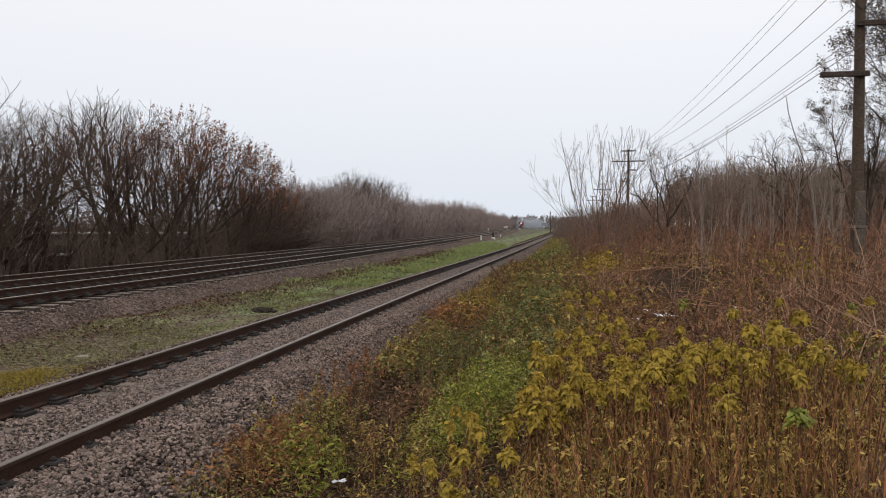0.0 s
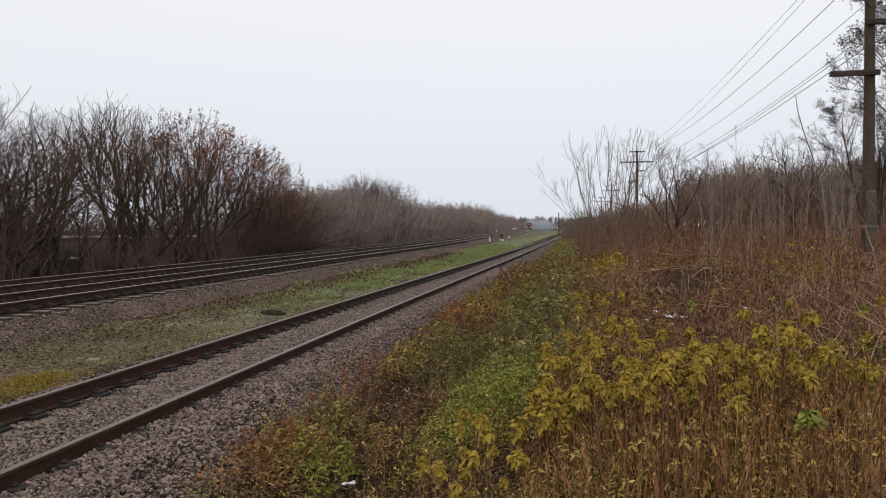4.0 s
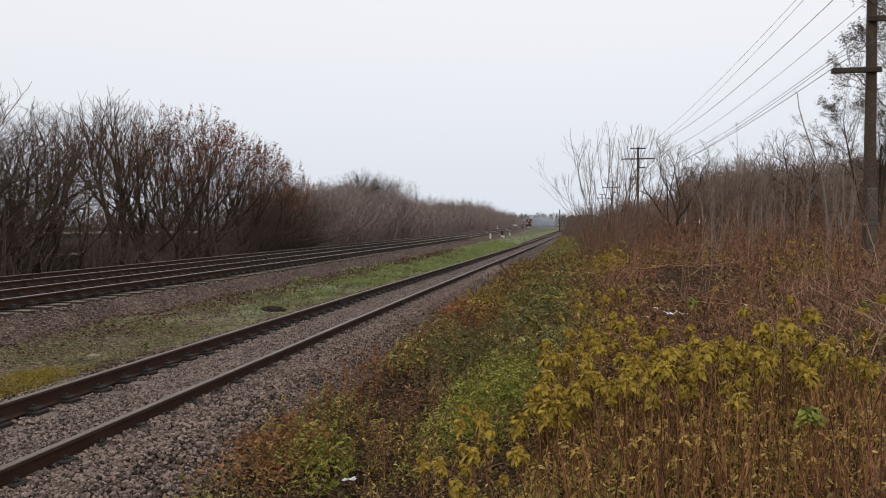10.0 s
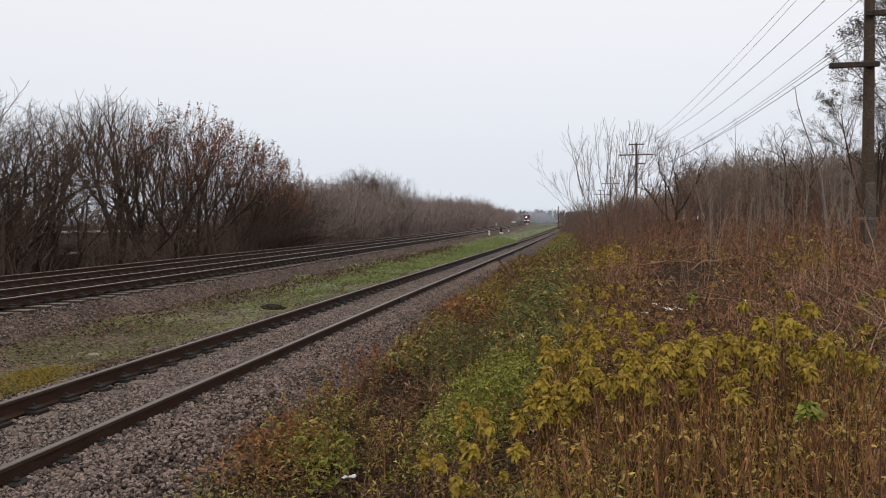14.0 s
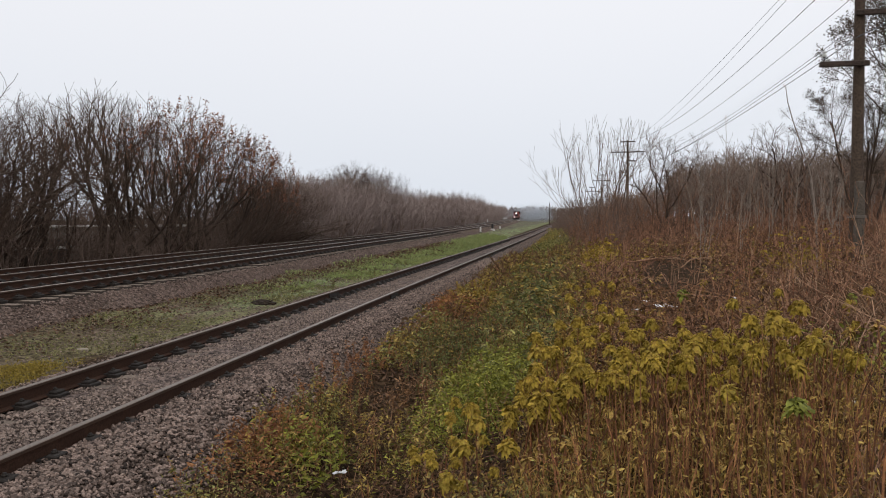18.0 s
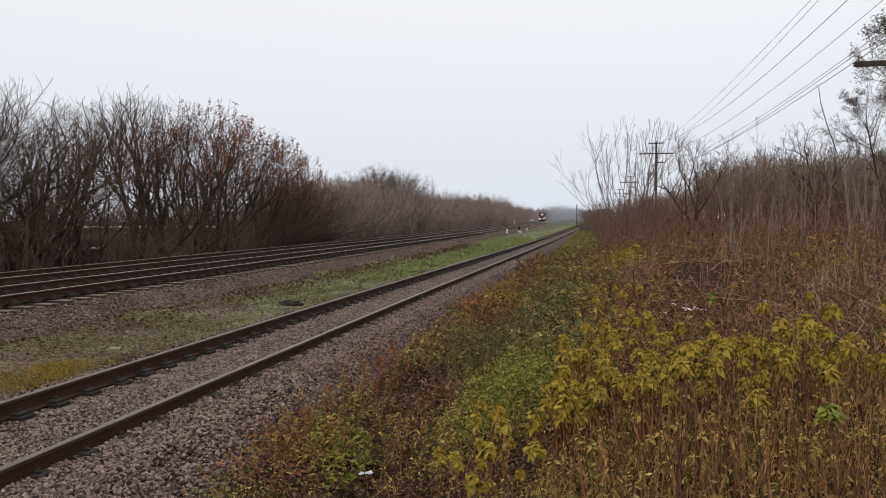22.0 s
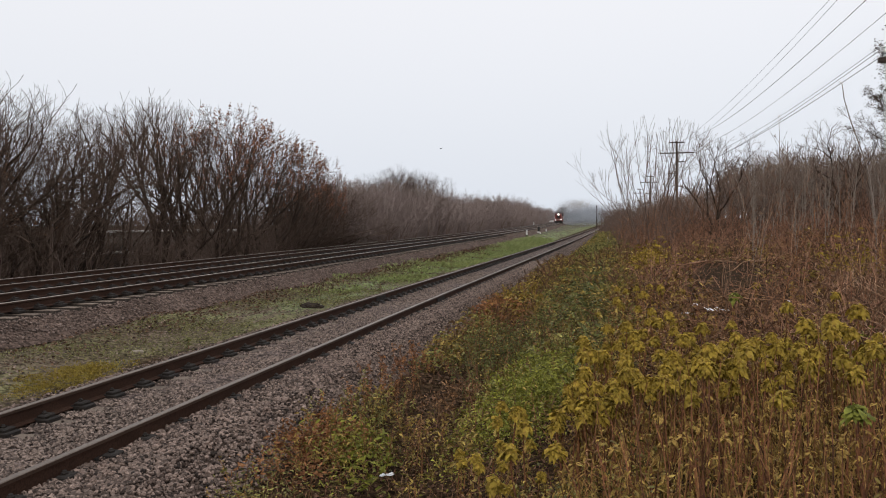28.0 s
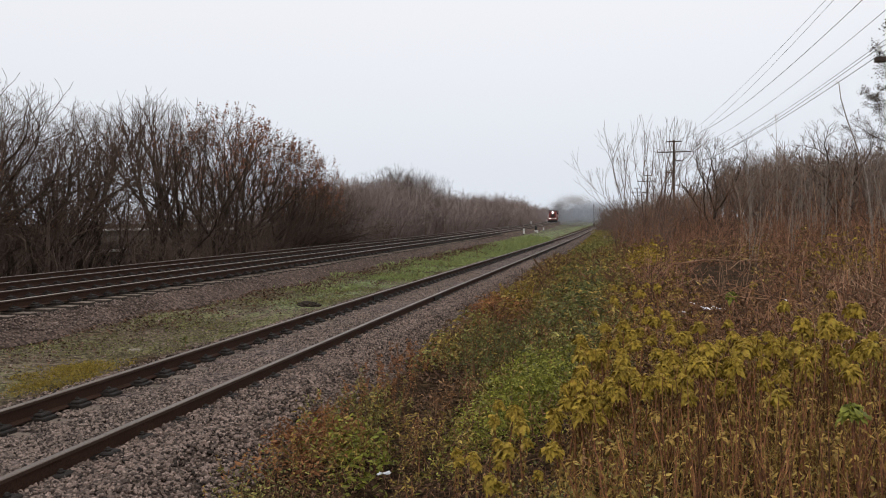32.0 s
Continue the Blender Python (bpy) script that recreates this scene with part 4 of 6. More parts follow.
ob = plant_tree("bare_tree", round_tree, at_ground(13.2, 49, 130), "slender bare tree over the dark wood", "tree", group)
ob.scale = (1.02, 1.02, 1.02)
SAP = [(11, 12, 0.1, 0.5, 0.03, 0.035), (3, 2, 0.4, 0.5, 0.03, 0.08), (2, 0, 0, 0, 0.02, 0.1), 0.008]
sap = [plant_tree("sapling", tree_meshes(60 + i, 1 + i % 2, 5.2, 0.034, 0.12, SAP, M_SAPLING, M_TWIG_GREY, 0.3), at_ground(7.2 + 2.2 * i, 36 + 2.5 * i, 0), "thin pale grey sapling rising from the thicket", "sapling", group) for i in range(4)]
rng = np.random.default_rng(8)
for _ in range(70):
    y = rng.uniform(22, 46)
    x = y * rng.uniform(0.165, 0.5)
    put_copy(sap[rng.integers(4)], x, y, rng.uniform(0, 360), (0.28 + 0.012 * y) * rng.uniform(0.75, 1.25))
back = []
for i in range(4):
    g = np.random.default_rng(420 + i)
    me = crown_tree(70 + i, [(g.normal(0, 0.25), g.normal(0, 0.25), g.uniform(0.7, 1.0)) for _ in range(6)], 5.3, 0.055, 5, M_TWIG_MID, M_TWIG_EDGE, 0.42, 0.05, 0.08, 0.0072, 1.6)
    back.append(plant_tree("bare_tree", me, at_ground(16 + 5 * i, 58 + 3 * i, 0), "bare dark tree at the wood's edge", "tree", group))
for _ in range(80):
    y = rng.uniform(44, 84)
    x = y * rng.uniform(0.172, 0.62)
    put_copy(back[rng.integers(4)], x, y, rng.uniform(0, 360), (0.68 + 0.0045 * y + 0.1 * math.sin(x * 0.55 + 1.0) + 0.55 * max(0, x / y - 0.2)) * rng.uniform(0.85, 1.08))
for _ in range(16):
    y = rng.uniform(52, 75)
    put_copy(back[rng.integers(4)], y * rng.uniform(0.06, 0.115), y, rng.uniform(0, 360), rng.uniform(0.5, 0.68), "low bare bush under the pole line")
oak = tree_meshes(80, 4, 9.4, 0.14, 0.4, BIG)
oak_leaves = leaf_mesh(81, oak[2], 1.5, 15, 0.075, M_LEAF_DARK, 0.1, 1.0)
plant_tree("oak_tree", oak, at_ground(12.7, 28.0, 40), "oak with dark withered leaves behind the pole", "tree", group, oak_leaves)
ob = plant_tree("oak_tree", oak, at_ground(9.9, 27.0, 250), "small dark-leaved oak beside the pole", "tree", group, oak_leaves)
ob.scale = (0.5, 0.5, 0.5)
plant_tree("oak_tree", oak, at_ground(16.0, 32.5, 170), "oak with dark withered leaves at the wood's edge", "tree", group, oak_leaves)


def thicket(name, seed, count, area, height, mat, label, thick=0.005, arch=0.5, twiggy=2):
    """Arching canes without number over an area given by a function of two random numbers."""
    rng = np.random.default_rng(seed)
    segs = []
    for _ in range(count):
        x, y = area(rng)
        z = float(land(x, y))
        h = height(x, y) * rng.uniform(0.45, 1.2)
        a = rng.uniform(0, 2 * math.pi)
        rx, ry = math.cos(a), math.sin(a)
        k = thick * max(1.0, y / 22)
        p = np.array([x, y, z - 0.05])
        reach = h * arch * rng.uniform(0.2, 1.3)
        for i in range(4):
            f = (i + 1) / 4
            q = np.array([x + rx * reach * f * f, y + ry * reach * f * f, z + h * (f - 0.35 * arch * f * f) + rng.normal(0, 0.03)])
            segs.append((*p, *q, k * (1.1 - 0.2 * i), k * (0.9 - 0.2 * i)))
            if i:
                for _ in range(twiggy):
                    w = q + rng.normal(0, 0.14, 3) * h * 0.6 + np.array([0, 0, 0.1 * h])
                    segs.append((*q, *w, k * 0.6, k * 0.45))
            p = q
    return stuff(name, np_mesh(name, *tubes(segs, 3), mat), label, "thicket")


def wedge(y0, y1, a, b):
    """Points in a wedge seen from the path: y from y0 to y1 and x between a*y and b*y."""
    def pick(rng):
        y = y0 + (y1 - y0) * rng.random() ** 1.35
        return y * rng.uniform(a, b), y
    return pick


def bank(x0, x1, y0, y1):
    def pick(rng):
        return rng.uniform(x0, x1), y0 + (y1 - y0) * rng.random() ** 1.5
    return pick


def rolling(lo, per_y, swing):
    return lambda x, y: max(0.25, lo + per_y * y + swing * (math.sin(x * 0.9 + 1.3) * math.cos(y * 0.37) + 0.6 * math.sin(x * 2.3 - y * 0.8)))


def cleared(area):
    """The area without the trodden clearing and the dark hollow behind it."""
    def pick(rng):
        while True:
            x, y = area(rng)
            if min(math.hypot((x - 1.95) / 0.75, (y - 13.4) / 2.2), math.hypot((x - 2.4) / 0.9, (y - 17) / 2.6), math.hypot((x - 2.9) / 1.15, (y - 22) / 4.5)) > rng.uniform(0.8, 1.1):
                return x, y
    return pick


thicket("bramble_thicket", 91, 2200, cleared(wedge(15, 60, 0.03, 0.45)), rolling(0.25, 0.02, 0.4), M_BRAMBLE, "reddish-brown bramble canes covering the bank", 0.009, 0.6, 1)
thicket("bramble_thicket", 92, 600, cleared(wedge(8, 20, 0.25, 0.45)), rolling(0.4, 0.012, 0.3), M_STRAW, "dry straw-coloured stems leaning over the bank", 0.0075, 0.9, 1)
thicket("bramble_thicket", 95, 1300, cleared(wedge(9, 40, 0.08, 0.45)), rolling(0.35, 0.018, 0.3), M_BRAMBLE_PALE, "pale dead canes tangled over the brambles", 0.008, 0.9, 1)
thicket("bramble_thicket", 93, 950, bank(0.2, 4.0, 28, 120), lambda x, y: 0.7 + 0.35 * x + 0.7 * math.sin(x * 1.7 + y * 0.21) + 0.5 * math.sin(y * 0.6), M_BRAMBLE_PALE, "brown canes along the edge of the track clearing", 0.007, 0.5)
thicket("bramble_thicket", 96, 900, bank(-2.4, 3.0, 120, 300), lambda x, y: max(0.7, 2.2 + 0.5 * x + 1.5 * math.sin(y * 0.13 + x) + 1.1 * math.sin(y * 0.41 + 2 * x)), M_TWIG_MID, "far brown bushes closing in on the single track", 0.006, 0.5)
thicket("reed_canes", 99, 760, wedge(7.5, 18, 0.24, 0.48), rolling(0.62, 0.01, 0.2), M_REED, "broken reddish reed canes leaning every way", 0.009, 0.8, 0)
thicket("reed_canes", 100, 250, wedge(7.5, 15, 0.26, 0.45), rolling(0.35, 0.01, 0.2), M_BRAMBLE, "dark red-brown canes under the broken reeds", 0.009, 0.8, 1)
thicket("dead_stems", 94, 420, cleared(wedge(18, 60, 0.04, 0.6)), rolling(1.7, 0.03, 0.6), M_BRAMBLE_PALE, "tall reddish dead stems standing in the brambles", 0.006, 0.25)
thicket("dead_branches", 98, 260, cleared(wedge(9, 30, 0.16, 0.45)), lambda x, y: 0.9 + 0.02 * y, M_BRAMBLE_PALE, "bare pale branches sticking out of the brambles", 0.011, 1.1, 2)
thicket("fallen_canes", 97, 90, wedge(8.5, 24, 0.06, 0.45), lambda x, y: 0.3, M_BRAMBLE_PALE, "broken canes lying flat on the bank", 0.008, 3.0, 0)
thicket("fallen_canes", 140, 70, bank(1.7, 4.1, 17, 28), lambda x, y: 0.2, M_BRAMBLE, "dark broken canes lying flat in the hollow", 0.008, 3.2, 1)
thicket("fallen_canes", 141, 34, bank(1.6, 4.2, 18, 28), lambda x, y: 0.3, M_BRAMBLE_PALE, "long pale canes fallen across the hollow", 0.012, 4.5, 0)


def fallen_branch(x0, x1, y, rise, r, seed):
    """A pale crooked branch lying on its two ends, with a few broken twigs."""
    g = np.random.default_rng(seed)
    ob = empty("fallen_branch", pose(x0, y, float(land(x0, y))), "pale bare branch fallen across the bramble hollow", "branch", "fallen branches")
    pts = []
    for f in np.linspace(0, 1, 9):
        x = x0 + (x1 - x0) * f
        pts.append((x - x0, g.normal(0, 0.04), float(land(x, y) - land(x0, y)) + rise * math.sin(math.pi * f) ** 0.6 + g.normal(0, 0.012)))
    part("stem", np_mesh("stem", *chain(pts, [r * (1 - 0.07 * i) for i in range(9)], 6), M_REED, True), ob)
    for i in (3, 5, 6):
        p = np.array(pts[i])
        q = p + np.array([g.uniform(0.15, 0.4), g.normal(0, 0.2), g.uniform(-0.15, 0.2)])
        part("twig", np_mesh("twig", *chain([p, (p + q) / 2 + g.normal(0, 0.03, 3), q], [r * 0.5, r * 0.4, r * 0.2], 5), M_REED, True), ob)


fallen_branch(1.85, 3.9, 25.0, 0.2, 0.026, 1)
fallen_branch(3.2, 4.3, 22.0, 0.24, 0.018, 2)
fallen_branch(1.5, 2.3, 18.5, 0.16, 0.015, 3)
for i, (x, y, s_) in enumerate([(2.2, 33, 0.3), (0.4, 42, 0.34), (2.6, 44, 0.4), (3.4, 40, 0.36), (1.6, 52, 0.45), (3.2, 58, 0.5), (0.6, 62, 0.5), (2.0, 75, 0.6), (4.2, 82, 0.7), (0.2, 90, 0.55), (-0.6, 130, 0.7), (-1.2, 160, 0.8), (1.5, 145, 0.9), (-0.8, 190, 0.9)]):
    put_copy(shrub, x, y, 47 * i, s_, "low bare grey-brown shrub among the brambles")
wood_belt("far_wood", 48, 420, lambda y: 12 + 75 * random.random(), 88, 130, lambda y: 8.0, "dark bare wood behind the thicket", M_TWIG_MID, 0.05, 14)


# ---- low plants on the ditch and the bank ----
def cover(name, seed, count, area, height, size, mat, label, per=9, patch=None, up=0.5, aspect=3.2):
    """Small leafy tufts without number; the fuller kinds stand in larger domed clumps."""
    rng = np.random.default_rng(seed)
    full = per > 20 and height > 0.15
    if full:
        count, per, height = int(count * 0.5), int(per * 1.75), height * 1.2
    pts = []
    while len(pts) < count:
        x, y = area(rng)
        if patch and rng.random() > patch(x, y):
            continue
        pts.append((x, y))
    pts = np.array(pts)
    z = land(pts[:, 0], pts[:, 1])
    h = height * rng.uniform(0.3, 1.25, count)
    per = max(4, int(per * 0.95))
    c = np.repeat(np.stack([pts[:, 0], pts[:, 1], z], 1), per, 0)
    hh = np.repeat(h, per)
    far = np.maximum(1.0, c[:, 1] / 9)
    wide = np.repeat(rng.uniform(0.5, 1.3, count), per) * (0.27 if full else 0.19) * far
    rad, ang = np.sqrt(rng.random(len(c))), rng.uniform(0, 2 * math.pi, len(c))
    dome = hh * (1 - 0.9 * rad ** 2) * rng.uniform(0.6, 1.15, len(c))
    c = c + np.stack([np.cos(ang) * rad * wide, np.sin(ang) * rad * wide, dome], 1)
    size = 1.22 * size * rng.uniform(0.45, 1.4, len(c)) * np.clip(c[:, 1] / 11, 0.55, 1.25) * far ** 0.5
    near = c[:, 1] < 12
    (V, F), (W, G) = curled(rng, c[near], size[near], aspect, up), blades(rng, c[~near], size[~near], aspect, up)
    return stuff(name, np_mesh(name, np.concatenate([V, W]), np.concatenate([F, G + len(V)]), mat), label, "plants")


def stalks(name, seed, count, area, height, size, leaf, label, per=16, patch=None, droop=0.45, lean=0.35):
    """Leafy stalks without number: a thin leaning stem each, narrow leaves along it."""
    rng = np.random.default_rng(seed)
    pts = []
    while len(pts) < count:
        x, y = area(rng)
        if patch and rng.random() > patch(x, y):
            continue
        pts.append((x, y))
    pts = np.array(pts)
    foot = np.stack([pts[:, 0], pts[:, 1], land(pts[:, 0], pts[:, 1]) - 0.02], 1)
    h = height * rng.uniform(0.45, 1.25, count)[:, None]
    mid = foot + h * np.concatenate([rng.normal(0, lean * 0.35, (count, 2)), np.full((count, 1), 0.55)], 1)
    tip = mid + h * np.concatenate([rng.normal(0, lean * 0.5, (count, 2)), np.full((count, 1), 0.45)], 1)
    far = np.maximum(1.0, pts[:, 1:] / 9) ** 0.5
    r = 0.004 * far
    far = far * np.clip(pts[:, 1:] / 9, 0.75, 1)
    V, F = tubes(list(map(tuple, np.concatenate([np.concatenate([foot, mid, r, r * 0.8], 1), np.concatenate([mid, tip, r * 0.8, r * 0.4], 1)]))), 3)
    f = rng.uniform(0.3, 2.0, (count, per, 1))
    c = np.where(f < 1, foot[:, None] + (mid - foot)[:, None] * f, mid[:, None] + (tip - mid)[:, None] * (f - 1)).reshape(-1, 3)
    W, G = blades(rng, c, size * rng.uniform(0.5, 1.3, len(c)) * np.repeat(far[:, 0], per), 2.8, 0.35, droop)
    F = np.asarray(F)
    faces = [tuple(q) for q in F] + [tuple(q) for q in G + len(V)]
    me = bpy.data.meshes.new(name)
    me.from_pydata(np.concatenate([V, W]).tolist(), [], faces)
    me.materials.append(M_STEM)
    me.materials.append(leaf)
    me.polygons.foreach_set("material_index", [0] * len(F) + [1] * len(G))
    return stuff(name, me, label, "plants")


def blot(k, seed, bias):
    return lambda x, y: min(max(0.5 + bias + 2.6 * float(wave(np.float64(x), np.float64(y), k, seed)), 0), 1)


def hill(px, py, rx, ry):
    """A patch round one place."""
    return lambda x, y: math.exp(-((x - px) / rx) ** 2 - ((y - py) / ry) ** 2)


def bare(area):
    """The area with two dark gaps where the soil shows."""
    def pick(rng):
        while True:
            x, y = area(rng)
            if min(math.hypot((x + 1.7) / 0.5, (y - 12) / 2.0), math.hypot((x + 0.72) / 0.33, (y - 10.6) / 1.4), math.hypot((x + 1.75) / 0.75, (y - 5.6) / 1.3)) > rng.uniform(0.7, 1.1) or rng.random() < 0.12:
                return x, y
    return pick


ditch = bare(bank(-2.95, 0.3, 3.2, 42))
cover("low_weeds", 101, 640, ditch, 0.42, 0.062, M_OLIVE, "olive low weeds on the ditch bank", 42, blot(1.3, 1, -0.05), 0.3, 3.0)
cover("low_weeds", 102, 850, bare(bank(-1.7, 0.2, 3.4, 60)), 0.34, 0.056, M_GREEN, "fresh green low weeds along the ditch", 42, blot(1.1, 2, -0.1), 0.3, 3.0)
cover("dead_weeds", 103, 1125, ditch, 0.2, 0.053, M_BROWN, "brown dead weeds and fallen leaves in the ditch", 24, blot(1.5, 4, 0.0), 0.3, 3.0)
cover("low_weeds", 110, 420, bare(bank(-3.0, -1.6, 5, 30)), 0.3, 0.05, M_GREEN, "green weeds at the foot of the ballast", 22, blot(0.9, 7, -0.3), 0.3, 3.0)
cover("rusty_weeds", 111, 190, bank(-3.4, -2.2, 8, 24), 0.3, 0.046, M_LEAF_RUST, "rust-red withered weeds beside the ballast", 24, hill(-2.8, 18.4, 0.26, 1.5), 0.3, 3.0)
cover("low_weeds", 112, 1000, bank(-1.6, 0.0, 4, 12), 0.32, 0.046, M_GREEN_BRIGHT, "bright green ground cover in the ditch", 24, hill(-1.0, 8.9, 0.4, 1.5), 0.3, 3.0)
cover("nettle_clump", 113, 300, bare(bank(-1.4, -0.2, 9, 26)), 0.55, 0.05, M_GREEN_DARK, "dark green nettle-like weeds standing in the ditch", 26, blot(1.7, 5, -0.25), 0.3, 3.0)
cover("dead_weeds", 104, 700, cleared(wedge(6.5, 34, 0.0, 0.27)), 0.3, 0.062, M_BROWN, "brown dead leaves and stalks on the bank", 26, blot(1.7, 21, -0.08), 0.3, 3.0)
cover("bank_weeds", 105, 110, cleared(wedge(6.5, 34, -0.03, 0.27)), 0.4, 0.062, M_LEAF_OLD, "ochre withered weeds on the bank", 26, blot(0.8, 6, -0.1), 0.3, 3.0)
cover("bank_weeds", 106, 210, cleared(wedge(6.5, 34, -0.03, 0.27)), 0.45, 0.062, M_OLIVE, "olive weeds among the dead ones", 26, blot(0.7, 3, -0.2), 0.3, 3.0)
cover("far_weeds", 116, 1500, bank(-3.3, 0.4, 38, 140), 0.12, 0.05, M_OLIVE, "olive weeds along the far edge of the ballast", 16)
cover("far_weeds", 117, 1200, bank(-1.9, 0.3, 38, 140), 0.12, 0.05, M_GREEN, "green weeds along the far ditch", 16)
cover("dead_weeds", 118, 260, bank(1.1, 2.9, 10.5, 17), 0.06, 0.05, M_BROWN, "flat dead leaves on the trodden clearing", 22, None, 0.1)
cover("moss", 119, 260, bank(-9.2, -7.3, 8.0, 12.0), 0.03, 0.03, M_MOSS, "yellow moss patch beside the ballast", 30, hill(-8.0, 9.6, 0.45, 0.8), 0.9, 3)
cover("rusty_weeds", 120, 120, bank(-3.6, -2.2, 4.5, 10), 0.22, 0.07, M_LEAF_RUST, "small rusty weeds at the edge of the ballast", 40, hill(-3.0, 7.0, 0.4, 0.7), 0.3, 3.0)
cover("low_weeds", 121, 30, bank(-3.4, -2.0, 5, 10), 0.34, 0.08, M_GREEN_BRIGHT, "pale green tufts on the ditch edge", 44, hill(-2.45, 6.9, 0.35, 0.6), 0.3, 3.0)
cover("low_weeds", 125, 44, bank(2.0, 3.1, 6.8, 8.6), 0.4, 0.07, M_GREEN_BRIGHT, "bright green low plants beside the fallen canes", 24, hill(2.52, 7.7, 0.3, 0.35), 0.3, 2.4)
cover("dead_weeds", 122, 1500, bank(-3.3, 0.2, 4.2, 22), 0.05, 0.055, M_BROWN_DULL, "dull fallen leaves on the floor of the ditch", 9, None, 0.1, 2.0)
cover("bank_weeds", 123, 50, bank(0.4, 2.2, 20, 34), 0.7, 0.06, M_LEAF_YEL, "yellowing bush at the edge of the brambles", 26, hill(1.25, 26, 0.4, 3), 0.3, 2.4)
cover("bank_weeds", 124, 34, bank(3.4, 6.2, 13, 24), 0.7, 0.055, M_LEAF_YEL, "yellow-green bushy weeds among the dead canes", 26, hill(5.2, 17.5, 0.45, 1.2), 0.3, 2.4)
cover("dry_grass", 107, 700, ditch, 0.35, 0.2, M_STRAW, "thin dry grass stalks", 4, None, 1.2, 18)
cover("grass", 108, 4200, bank(-10.2, -7.6, 8, 90), 0.05, 0.06, M_GRASS, "short green grass between the tracks", 6, lambda x, y: min(1, max(0, (y - 19) / 18)) * min(1, max(0.12, (x + 10.0) / 1.4)) * (0.55 + 0.45 * math.sin(5.2 * x + 0.11 * y)) * blot(0.7, 3, 0.15)(x, y), 0.9, 5)
cover("grass", 109, 3600, bank(-10.0, -7.5, 6, 44), 0.03, 0.03, M_MOSSY, "sparse mossy tufts on the gravelly strip", 6, blot(0.9, 9, 0.15), 0.6, 3)
cover("dead_weeds", 115, 3800, bank(-10.5, -8.3, 6, 60), 0.03, 0.036, M_BROWN_DULL, "fallen brown leaves below the main line", 4, lambda x, y: min(1, max(0.08, (-8.7 - x) / 1.2)), 0.15, 1.8)

stalks("ditch_weeds", 302, 420, ditch, 0.5, 0.046, M_OLIVE, "olive leafy stalks standing in the ditch", 36, blot(1.2, 11, -0.1))
stalks("ditch_weeds", 304, 620, ditch, 0.45, 0.046, M_BROWN, "brown withered stalks standing in the ditch", 32, blot(1.6, 12, -0.05))
stalks("ditch_weeds", 306, 45, bank(-3.5, -2.4, 7, 15), 0.42, 0.046, M_LEAF_RUST, "red-brown withered stalks at the foot of the ballast", 32, hill(-3.05, 10.6, 0.4, 1.5))
stalks("ditch_weeds", 308, 190, bank(-2.6, -0.8, 8, 17), 0.58, 0.043, M_GREEN_DARK, "dark green upright weeds in the ditch", 40, hill(-1.75, 12.0, 0.45, 1.6), 0.3, 0.2)
stalks("ditch_weeds", 310, 40, bank(-3.4, -2.2, 6.5, 10.5), 0.42, 0.046, M_GREEN, "green weeds on the edge of the ditch", 40, hill(-2.8, 8.2, 0.32, 0.6))
stalks("ditch_weeds", 312, 25, bank(-3.6, -2.3, 6.5, 10.5), 0.36, 0.046, M_LEAF_RUST, "rusty weeds beside the green clump", 32, hill(-3.1, 8.3, 0.2, 0.9))
stalks("ditch_weeds", 314, 90, bank(-3.4, -1.9, 15, 26), 0.5, 0.04, M_LEAF_YEL, "yellowing weeds beside the rusty ones", 40, hill(-2.5, 20.3, 0.4, 1.6))
stalks("ditch_weeds", 316, 260, bank(-1.0, 0.3, 10, 40), 0.55, 0.04, M_GREEN, "green weeds along the upper edge of the ditch", 40, blot(0.8, 14, -0.15))
stalks("bank_stalks", 318, 210, cleared(wedge(6.8, 30, 0.0, 0.28)), 0.5, 0.053, M_BROWN, "brown withered stalks on the bank", 28, blot(1.6, 15, -0.1))
stalks("bank_stalks", 320, 90, cleared(wedge(6.8, 30, -0.03, 0.28)), 0.55, 0.053, M_LEAF_OLD, "ochre withered stalks on the bank", 32, blot(0.9, 16, -0.1))


